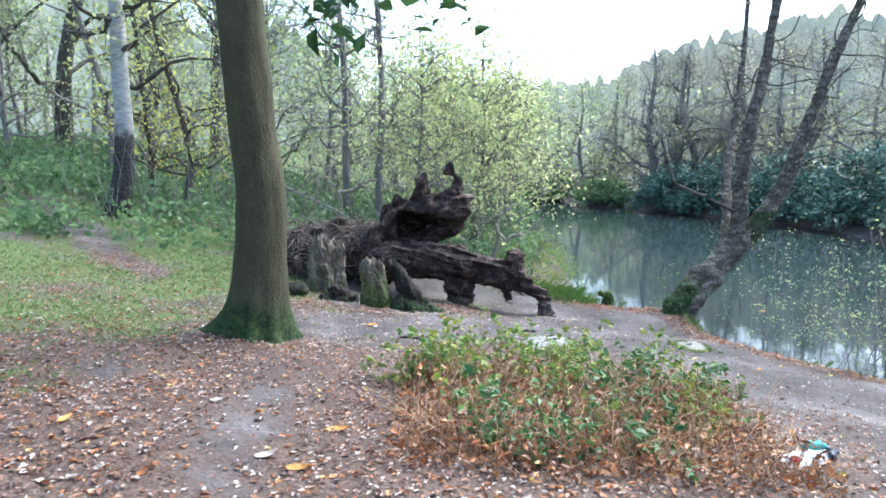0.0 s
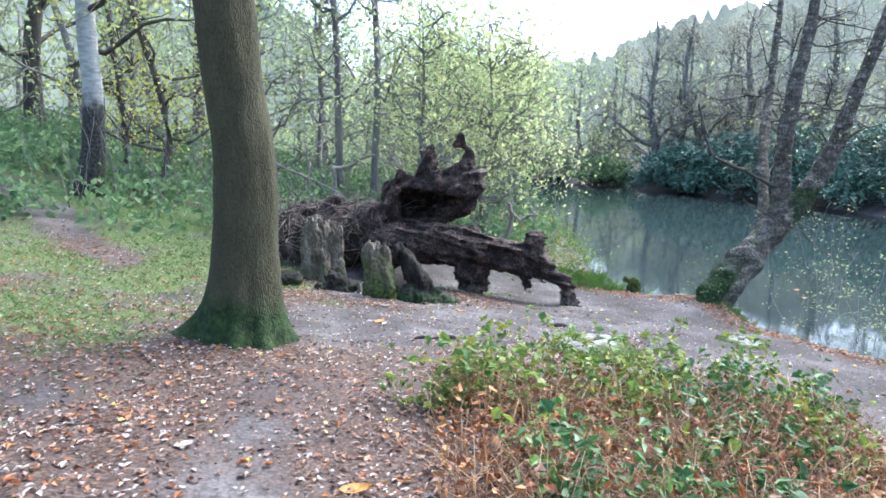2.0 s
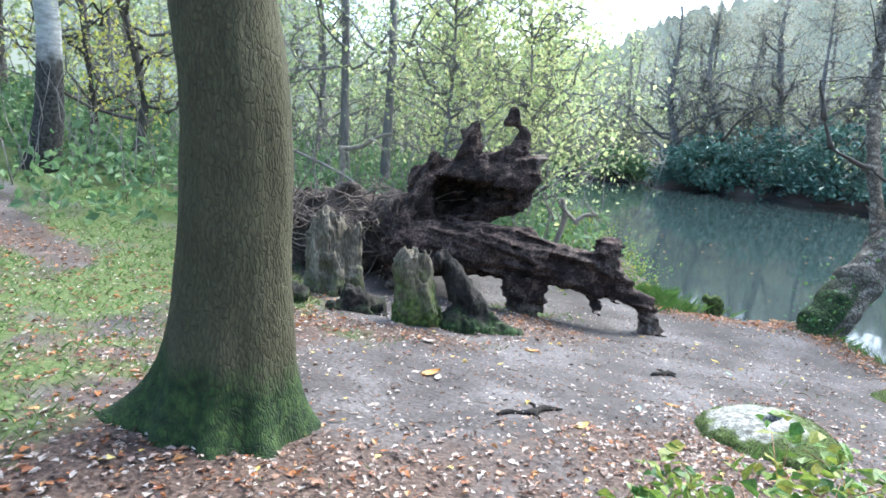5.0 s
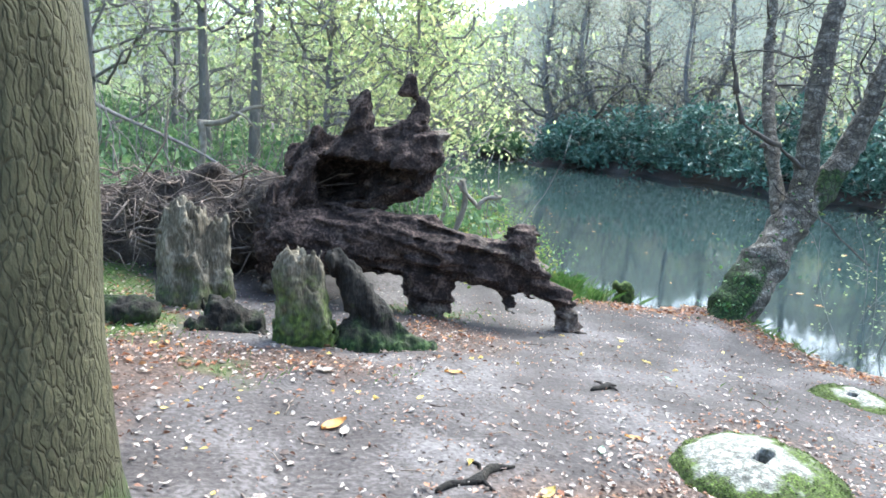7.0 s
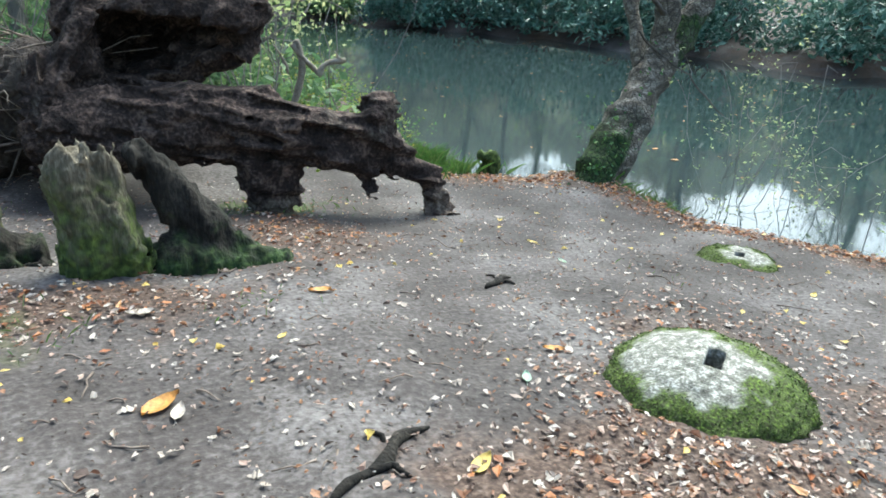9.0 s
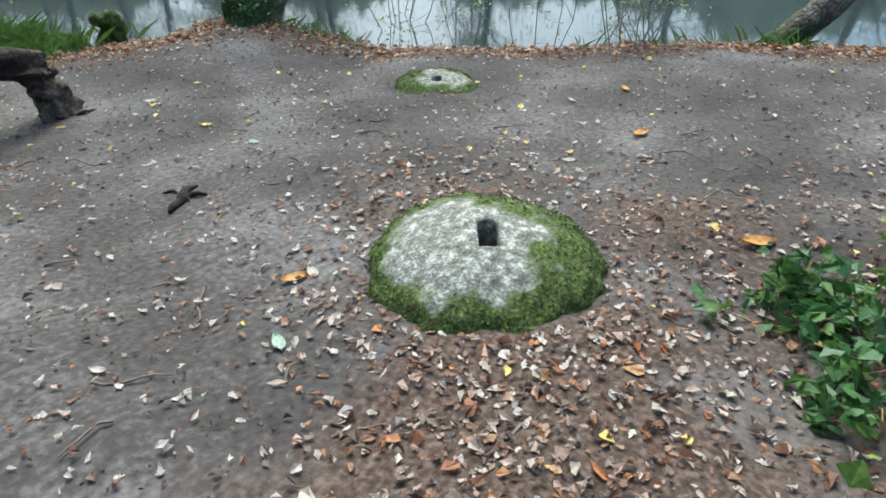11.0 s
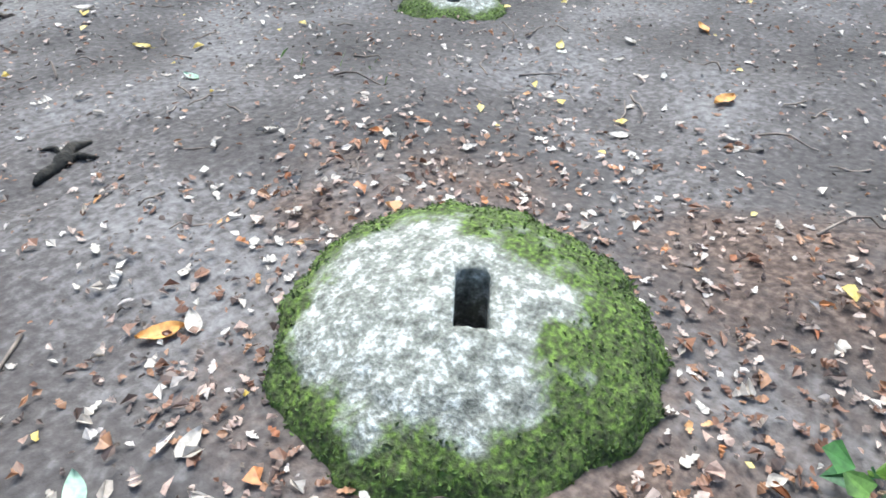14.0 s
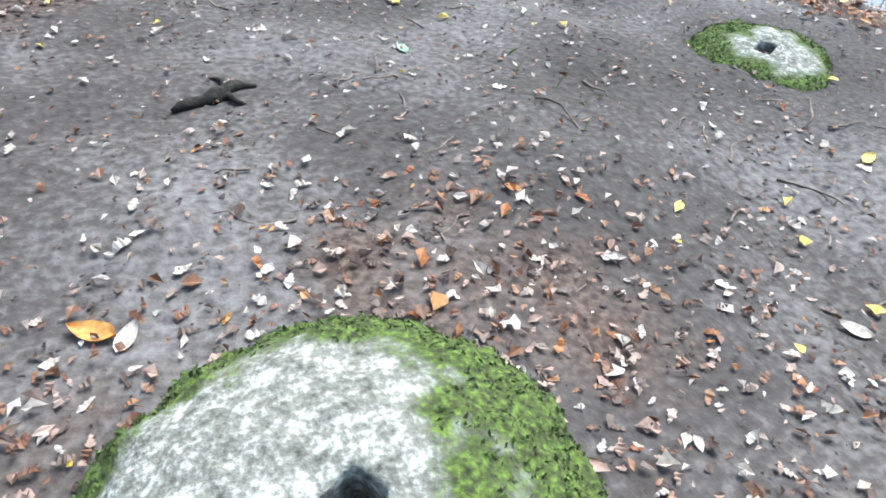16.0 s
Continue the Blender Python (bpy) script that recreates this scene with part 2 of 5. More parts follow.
def ground_mat():
    m = stuff_mat("woodland earth", [(0.018, 0.014, 0.012), (0.062, 0.052, 0.048), (0.17, 0.152, 0.145)], 1.1, bump_scale=30, bump=0.55, fine=0.45, depth=0.02, rough=0.85)
    n, l = m.node_tree.nodes, m.node_tree.links
    b = n["Principled BSDF"]
    base = b.inputs["Base Color"].links[0].from_socket
    tc = n.new("ShaderNodeTexCoord")
    for attr, cols, sc in (("litter", [(0.028, 0.018, 0.013), (0.068, 0.044, 0.033), (0.13, 0.092, 0.073)], 38), ("turf", [(0.03, 0.045, 0.014), (0.065, 0.09, 0.025), (0.12, 0.13, 0.05)], 22)):
        at = n.new("ShaderNodeAttribute")
        at.attribute_name = attr
        no = n.new("ShaderNodeTexNoise")
        no.inputs["Scale"].default_value, no.inputs["Detail"].default_value = sc, 6
        l.new(tc.outputs["Object"], no.inputs["Vector"])
        big = n.new("ShaderNodeTexNoise")
        big.inputs["Scale"].default_value, big.inputs["Detail"].default_value = 2.5, 8
        l.new(tc.outputs["Object"], big.inputs["Vector"])
        ad = n.new("ShaderNodeMath")
        l.new(at.outputs["Fac"], ad.inputs[0])
        l.new(big.outputs[0], ad.inputs[1])
        mr = n.new("ShaderNodeMapRange")
        mr.inputs[1].default_value, mr.inputs[2].default_value = 0.85, 1.15
        l.new(ad.outputs[0], mr.inputs[0])
        r = n.new("ShaderNodeValToRGB")
        fill_ramp(r, cols, 0.32, 0.68)
        l.new(no.outputs[0], r.inputs[0])
        mx = n.new("ShaderNodeMix")
        mx.data_type = "RGBA"
        l.new(mr.outputs[0], mx.inputs[0])
        l.new(base, mx.inputs[6])
        l.new(r.outputs[0], mx.inputs[7])
        base = mx.outputs[2]
    l.new(base, b.inputs["Base Color"])
    return m


def water_mat():
    m = bpy.data.materials.new("pond water")
    m.use_nodes = True
    n, l = m.node_tree.nodes, m.node_tree.links
    b = n["Principled BSDF"]
    b.inputs["Base Color"].default_value = (0.022, 0.033, 0.033, 1)
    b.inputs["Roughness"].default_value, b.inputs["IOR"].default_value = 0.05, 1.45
    tc, no, bp = n.new("ShaderNodeTexCoord"), n.new("ShaderNodeTexNoise"), n.new("ShaderNodeBump")
    no.inputs["Scale"].default_value, no.inputs["Detail"].default_value = 2.2, 3
    bp.inputs["Strength"].default_value, bp.inputs["Distance"].default_value = 0.05, 0.02
    l.new(tc.outputs["Object"], no.inputs["Vector"])
    l.new(no.outputs[0], bp.inputs["Height"])
    l.new(bp.outputs[0], b.inputs["Normal"])
    return m


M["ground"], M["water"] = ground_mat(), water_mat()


# ---- shared shaping helpers ----
def hash3(i, j, k, seed):
    h = (i * 374761393 + j * 668265263 + k * 1274126177 + seed * 974634777) & 0x7FFFFFFF
    h = ((h ^ (h >> 13)) * 1103515245) & 0x7FFFFFFF
    return ((h ^ (h >> 16)) & 0xFFFF) / 65535.0


def vnoise(p, scale=1.0, seed=0):
    """Smooth value noise, -1 to 1, for an array of places (..., 3)."""
    q = np.asarray(p, float) * scale + 1000.0
    i = np.floor(q).astype(np.int64)
    f = q - i
    f = f * f * (3 - 2 * f)
    out = 0.0
    for a in (0, 1):
        for b in (0, 1):
            for c in (0, 1):
                w = (f[..., 0] if a else 1 - f[..., 0]) * (f[..., 1] if b else 1 - f[..., 1]) * (f[..., 2] if c else 1 - f[..., 2])
                out = out + w * hash3(i[..., 0] + a, i[..., 1] + b, i[..., 2] + c, seed)
    return out * 2 - 1


def fbm(p, scale=1.0, seed=0, octaves=3):
    return sum(vnoise(p, scale * 2**o, seed + o) * 0.5**o for o in range(octaves))


def mesh_from(name, verts, faces, mat, attrs=None, smooth=True):
    me = bpy.data.meshes.new(name)
    verts = np.asarray(verts, np.float32).reshape(-1, 3)
    faces = np.asarray(faces, np.int32)
    k = faces.shape[1]
    me.vertices.add(len(verts))
    me.vertices.foreach_set("co", verts.ravel())
    me.loops.add(faces.size)
    me.loops.foreach_set("vertex_index", faces.ravel())
    me.polygons.add(len(faces))
    me.polygons.foreach_set("loop_start", np.arange(0, faces.size, k, dtype=np.int32))
    me.polygons.foreach_set("use_smooth", np.full(len(faces), smooth))
    for key, vals in (attrs or {}).items():
        me.attributes.new(key, "FLOAT", "POINT").data.foreach_set("value", np.asarray(vals, np.float32))
    me.update(calc_edges=True)
    me.validate()
    me.materials.append(mat)
    return me


class Bits:
    """Collects quads of tubes and the like into one mesh."""

    def __init__(self):
        self.v, self.f, self.n = [], [], 0

    def put(self, v, f):
        self.v.append(v)
        self.f.append(np.asarray(f) + self.n)
        self.n += len(v)

    def tube(self, pts, radii, sides=6, rough=0.0, seed=0):
        pts, radii = np.asarray(pts, float), np.asarray(radii, float)
        tan = np.gradient(pts, axis=0)
        tan /= np.linalg.norm(tan, axis=1, keepdims=True) + 1e-9
        ref = np.where(np.abs(tan[:, 2:3]) > 0.9, np.array([[1.0, 0, 0]]), np.array([[0, 0, 1.0]]))
        ref[:] = ref[0]
        a = np.cross(tan, ref)
        a /= np.linalg.norm(a, axis=1, keepdims=True) + 1e-9
        b = np.cross(tan, a)
        th = np.arange(sides) * 2 * np.pi / sides
        ring = a[:, None] * np.cos(th)[None, :, None] + b[:, None] * np.sin(th)[None, :, None]
        v = pts[:, None] + ring * radii[:, None, None]
        if rough:
            v = v + ring * (fbm(v, 5.0, seed) * rough)[..., None] * radii[:, None, None]
        m = len(pts)
        i, j = np.meshgrid(np.arange(m - 1), np.arange(sides), indexing="ij")
        q = np.stack([i * sides + j, i * sides + (j + 1) % sides, (i + 1) * sides + (j + 1) % sides, (i + 1) * sides + j], -1).reshape(-1, 4)
        cap = len(v.reshape(-1, 3))
        v = np.vstack([v.reshape(-1, 3), pts[:1], pts[-1:]])
        js = np.arange(0, sides - 1, 2)
        lo = np.stack([np.full(len(js), cap), (js + 2) % sides, js + 1, js], -1)
        hi = np.stack([np.full(len(js), cap + 1), (m - 1) * sides + js, (m - 1) * sides + js + 1, (m - 1) * sides + (js + 2) % sides], -1)
        self.put(v, np.vstack([q, lo, hi]))

    def mesh(self, name, mat, attrs=None):
        v = np.vstack(self.v)
        return mesh_from(name, v, np.vstack(self.f), mat, {k: fn(v) for k, fn in (attrs or {}).items()})


def bend(a, b, n=8, wave=0.1, seed=0):
    """A wandering line from a to b."""
    a, b = np.asarray(a, float), np.asarray(b, float)
    t = np.linspace(0, 1, n)[:, None]
    r = np.random.RandomState(seed)
    off = sum(np.sin(t * np.pi * (k + 1)) * r.normal(0, 1, 3) / (k + 1) for k in range(3))
    return a + (b - a) * t + off * wave * np.linalg.norm(b - a)


def leaves_mesh(name, mat, pos, size, seed=0, up=0.6, aspect=0.5, fold=0.25):
    """Separate small leaves (two folded quads each) at pos; up: how flat they lie."""
    r = np.random.RandomState(seed)
    pos = np.asarray(pos, float)
    k = len(pos)
    size = np.broadcast_to(size, k) * r.uniform(0.45, 1.45, k)
    nrm = r.normal(0, 1, (k, 3)) * (1 - up) + np.array([0, 0, 1.0]) * up
    nrm /= np.linalg.norm(nrm, axis=1, keepdims=True)
    d = r.normal(0, 1, (k, 3))
    d -= nrm * (d * nrm).sum(1, keepdims=True)
    d /= np.linalg.norm(d, axis=1, keepdims=True)
    s = np.cross(nrm, d)
    L, W = size[:, None], size[:, None] * aspect * r.uniform(0.7, 1.2, (k, 1))
    lift = nrm * L * fold * r.uniform(0.2, 1.3, (k, 1))
    base, tip = pos - d * L * 0.5, pos + d * L * 0.5 + lift * r.uniform(-0.6, 0.8, (k, 1))
    mid_l = pos - s * W * 0.5 + lift - d * L * 0.08
    mid_r = pos + s * W * 0.5 + lift - d * L * 0.08
    tl, tr = pos - s * W * 0.36 + lift * 0.8 + d * L * 0.25, pos + s * W * 0.36 + lift * 0.8 + d * L * 0.25
    v = np.stack([base, mid_l, tl, tip, tr, mid_r], 1)
    v = (v + r.normal(0, 0.11, v.shape) * size[:, None, None] * np.array([1, 1, 0.22])).reshape(-1, 3)
    o = np.arange(k)[:, None] * 6
    f = np.concatenate([o + np.array([[0, 1, 2, 3]]), o + np.array([[0, 3, 4, 5]])], 0)
    return mesh_from(name, v, f, mat, smooth=False)


def cheap_leaves(name, mat, pos, size, seed=0, up=0.3, aspect=0.6):
    """Far foliage: one bent quad a leaf."""
    r = np.random.RandomState(seed)
    pos = np.asarray(pos, float)
    k = len(pos)
    size = (np.broadcast_to(size, k) * r.uniform(0.6, 1.4, k))[:, None]
    nrm = r.normal(0, 1, (k, 3)) * (1 - up) + np.array([0, 0, 1.0]) * up
    nrm /= np.linalg.norm(nrm, axis=1, keepdims=True)
    d = r.normal(0, 1, (k, 3))
    d -= nrm * (d * nrm).sum(1, keepdims=True)
    d /= np.linalg.norm(d, axis=1, keepdims=True)
    s = np.cross(nrm, d) * aspect
    v = np.stack([pos - d * size * 0.5, pos - s * size * 0.5 + nrm * size * 0.1, pos + d * size * 0.5, pos + s * size * 0.5 + nrm * size * 0.1], 1).reshape(-1, 3)
    f = np.arange(k * 4).reshape(-1, 4)
    return mesh_from(name, v, f, mat, smooth=False)


def surface(name, field, lo, hi, step, mat, attrs=None):
    """A closed mesh where field(places) is zero (inside below zero)."""
    lo, hi = np.array(lo, float), np.array(hi, float)
    n = np.ceil((hi - lo) / step).astype(int) + 1
    g = np.stack(np.meshgrid(*[lo[k] + step * np.arange(n[k]) for k in range(3)], indexing="ij"), -1)
    k = 4
    rough = field(g[::k, ::k, ::k])
    near = np.abs(rough) < 0.2 + 2.2 * k * step
    wide = near.copy()
    for ax in range(3):
        wide = wide | np.roll(near, 1, ax) | np.roll(near, -1, ax)
    pick = [np.minimum((np.arange(m) + k // 2) // k, rough.shape[a] - 1) for a, m in enumerate(n)]
    v = rough[np.ix_(*pick)].copy()
    sel = wide[np.ix_(*pick)]
    v[sel] = field(g[sel])
    ins = v < 0
    cs = tuple(n - 1)
    acc, cnt = np.zeros(cs + (3,)), np.zeros(cs)
    for ax in range(3):
        o1, o2 = [k for k in range(3) if k != ax]
        for b in (0, 1):
            for c in (0, 1):
                st = [0, 0, 0]
                st[o1], st[o2] = b, c
                en = list(st)
                en[ax] = 1
                s0 = tuple(slice(st[k], st[k] + cs[k]) for k in range(3))
                s1 = tuple(slice(en[k], en[k] + cs[k]) for k in range(3))
                x = ins[s0] != ins[s1]
                t = np.where(x, v[s0] / np.where(x, v[s0] - v[s1], 1), 0)
                for k in range(3):
                    acc[..., k] += x * (st[k] + (t if k == ax else 0))
                cnt += x
    m = cnt > 0
    idx = np.full(cs, -1)
    idx[m] = np.arange(m.sum())
    ijk = np.argwhere(m)
    verts = lo + (ijk + acc[m] / cnt[m][:, None]) * step
    faces = []
    for ax in range(3):
        o1, o2 = [k for k in range(3) if k != ax]
        s0 = [slice(1, n[k] - 1) for k in range(3)]
        s1 = list(s0)
        s0[ax], s1[ax] = slice(0, n[ax] - 1), slice(1, n[ax])
        x = ins[tuple(s0)] != ins[tuple(s1)]
        pos = np.argwhere(x)
        flip = ins[tuple(s0)][x]
        base = pos.copy()
        base[:, o1] += 1
        base[:, o2] += 1
        quad = []
        for b, c in ((0, 0), (-1, 0), (-1, -1), (0, -1)):
            cell = base.copy()
            cell[:, o1] += b
            cell[:, o2] += c
            quad.append(idx[cell[:, 0], cell[:, 1], cell[:, 2]])
        q = np.stack(quad, -1)
        turn = flip if ax != 1 else ~flip
        q[~turn] = q[~turn][:, ::-1]
        faces.append(q)
    return mesh_from(name, verts, np.vstack(faces), mat, {k: fn(verts) for k, fn in (attrs or {}).items()})


def cone(p, a, b, ra, rb, squash=None):
    """Distance to a rounded, tapering limb from a to b."""
    a, b = np.array(a, float), np.array(b, float)
    q = p - a
    ab = b - a
    if squash is not None:
        s = np.array(squash, float)
        q, ab = q / s, ab / s
    h = np.clip((q @ ab) / (ab @ ab), 0, 1)
    return np.linalg.norm(q - h[..., None] * ab, axis=-1) - (ra + (rb - ra) * h)


def join(parts, k=0.08):
    """Smooth union."""
    out = parts[0]
    for d in parts[1:]:
        h = np.clip(0.5 + 0.5 * (out - d) / k, 0, 1)
        out = out * (1 - h) + d * h - k * h * (1 - h)
    return out


def thing(name, me, label, category, kind="", group="", at=None):
    ob = new(name, me)
    if at is not None:
        ob.matrix_world = at
    return tagged(ob, label, category, group, kind)


def part_of(parent, name, me, label="", kind=""):
    ob = new(name, me)
    ob.parent = parent
    return tagged(ob, label, "", "", kind)


# ---- lie of the land ----
WATER = -0.1
POND = np.array([(9.6, -6), (8.2, 2), (7.5, 6.5), (6.8, 9.3), (5.8, 11.1), (5.3, 12.0), (5.35, 13.0), (5.5, 14.1), (4.9, 14.6), (4.1, 14.45), (3.4, 15.0), (3.6, 17),
                 (3.9, 20.7), (3.6, 28), (3.6, 35), (5.0, 44), (6.8, 48.2), (9.5, 45.5), (12.5, 41.5), (15, 36.5), (17, 32), (18.2, 27), (20.5, 20), (25, 9), (30, -6)])


def pond_depth(x, y):
    """Metres inside the shoreline (negative on land)."""
    x, y = np.asarray(x, float), np.asarray(y, float)
    best, odd = np.full(x.shape, 1e9), np.zeros(x.shape, bool)
    for (ax, ay), (bx, by) in zip(POND, np.roll(POND, -1, 0)):
        t = np.clip(((x - ax) * (bx - ax) + (y - ay) * (by - ay)) / ((bx - ax) ** 2 + (by - ay) ** 2), 0, 1)
        best = np.minimum(best, np.hypot(x - ax - t * (bx - ax), y - ay - t * (by - ay)))
        if by != ay:
            odd ^= ((ay > y) != (by > y)) & (x < (bx - ax) * (y - ay) / (by - ay) + ax)
    return np.where(odd, best, -best)


def height(x, y):
    x, y = np.asarray(x, float), np.asarray(y, float)
    p = np.stack([x, y, 0 * x], -1)
    yy = np.minimum(y, 60)
    plane = 1.725 - 0.106 * np.maximum(x, -3) - 0.0985 * np.clip(yy, -10, 14) + 0.02 * np.maximum(yy - 14, 0)
    plane = plane + 0.20 * np.clip(-3 - x, 0, 14) * np.clip((y - 2) / 12, 0.25, 1) - 0.02 * np.clip(-3 - x, 0, 14)
    plane = plane + 0.05 * np.exp(-((x + 2.2) ** 2 + (y - 7.9) ** 2) / 1.2)
    plane = plane - 0.13 * np.exp(-((x - 2.6) / 1.5) ** 2 - ((y - 13.2) / 1.1) ** 2) - 0.11 * np.exp(-((x - 3.4) / 0.9) ** 2 - ((y - 9.3) / 1.1) ** 2)
    d = pond_depth(x, y)
    far = (y > 20) & (x > 4) | (x > 12)
    bank = np.where(far, 0.25 + 0.045 * np.clip(-d, 0, 30), np.maximum(plane, 0.03 + 0.06 * np.clip(-d, 0, 4)))
    land = bank + 0.05 * fbm(p, 0.8, 3) * np.clip(-d, 0.2, 1) + 0.014 * fbm(p, 5, 9)
    k = np.clip((d + 0.25 + 0.12 * vnoise(p, 1.5, 5)) / 0.4, 0, 1)
    return land * (1 - k) + (-0.55) * k


def zed(x, y):
    return float(height(np.array([x]), np.array([y]))[0])


def spaced(lo, hi, step, near_lo, near_hi, grow=1.17):
    mid = list(np.arange(near_lo, near_hi, step))
    out, s, v = [], step, mid[-1]
    while v < hi:
        s *= grow
        v += s
        out.append(v)
    low, s, v = [], step, mid[0]
    while v > lo:
        s *= grow
        v -= s
        low.append(v)
    return np.array(low[::-1] + mid + out)


def trail(x, y):
    """The narrow worn path on the rising grass, and the trodden earth along the walk."""
    a = np.exp(-((y - (13.6 - 0.95 * (x + 6.9))) / 0.55) ** 2) * (x < -5.2)
    return a


def covers(x, y):
    """How much fallen leaf and how much turf lies on the ground."""
    p = np.stack([x, y, 0 * x], -1)
    n1 = fbm(p, 0.9, 21)
    g = lambda cx, cy, sx, sy: np.exp(-((x - cx) / sx) ** 2 - ((y - cy) / sy) ** 2)
    lit = 1.0 * g(-1.2, 2.6, 6.0, 3.8) + 0.75 * g(1.5, 6.2, 2.4, 1.4) + 0.75 * g(0.7, 8.35, 1.0, 0.7) + 0.8 * g(0.35, 12.4, 0.75, 1.3) + 0.75 * g(-1.3, 10.9, 1.1, 0.5) + 0.5 * g(-1.6, 7.4, 1.0, 0.7)
    lit = lit + 0.7 * np.exp(-((pond_depth(x, y) + 0.5) / 0.5) ** 2) * (y < 16) + 0.55 * g(2.0, 9.5, 0.7, 0.5) + 0.45 * (y > 16) + 0.5 * g(2.4, 8.4, 0.5, 0.6) + 0.55 * np.clip((-1.6 - x) / 1.0, 0, 1) * np.clip((16 - y) / 3, 0, 1)
    lit = lit - 0.5 * g(-1.5, 4.5, 0.45, 1.5) - 0.5 * g(-3.0, 5.9, 0.8, 0.6)
    turf = 0.72 * np.clip((-2.0 - x) / 3.0, 0, 1) * np.clip((y - 2.5) / 5, 0, 1) + 0.35 * g(-1.0, 10.4, 1.1, 0.5) + 0.5 * g(-3.4, 13.0, 1.3, 2.0) + 0.3 * g(-1.5, 7.3, 0.8, 0.6) + 0.3 * g(0.3, 13.5, 1.2, 0.6)
    turf = turf * (1 - trail(x, y)) + 0.25 * g(3.0, 10.7, 0.5, 1.0) + 0.2 * g(1.9, 9.6, 0.4, 0.6)
    return np.clip(lit + 0.15 * n1, 0, 1), np.clip(turf + 0.3 * fbm(p, 1.1, 33) * np.clip(turf * 4, 0, 1), 0, 1)


def build_ground():
    xs, ys = spaced(-500, 500, 0.09, -4.5, 7.0), spaced(-300, 900, 0.09, 0.8, 15.5)
    x, y = np.meshgrid(xs, ys, indexing="ij")
    z = height(x, y)
    lit, turf = covers(x, y)
    v = np.stack([x, y, z], -1).reshape(-1, 3)
    ny = len(ys)
    i, j = np.meshgrid(np.arange(len(xs) - 1), np.arange(ny - 1), indexing="ij")
    f = np.stack([i * ny + j, (i + 1) * ny + j, (i + 1) * ny + j + 1, i * ny + j + 1], -1).reshape(-1, 4)
    me = mesh_from("ground", v, f, M["ground"], {"litter": lit.ravel(), "turf": turf.ravel()})
    thing("ground", me, "trodden grey-brown earth with leaf litter and turf", "ground", "structure")
    me = bpy.data.meshes.new("water")
    bm = bmesh.new()
    bm.faces.new([bm.verts.new((px, py, WATER)) for px, py in ((2.5, -7), (32, -7), (32, 50), (2.5, 50))])
    bm.to_mesh(me)
    bm.free()
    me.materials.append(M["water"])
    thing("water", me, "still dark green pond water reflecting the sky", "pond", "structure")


build_ground()


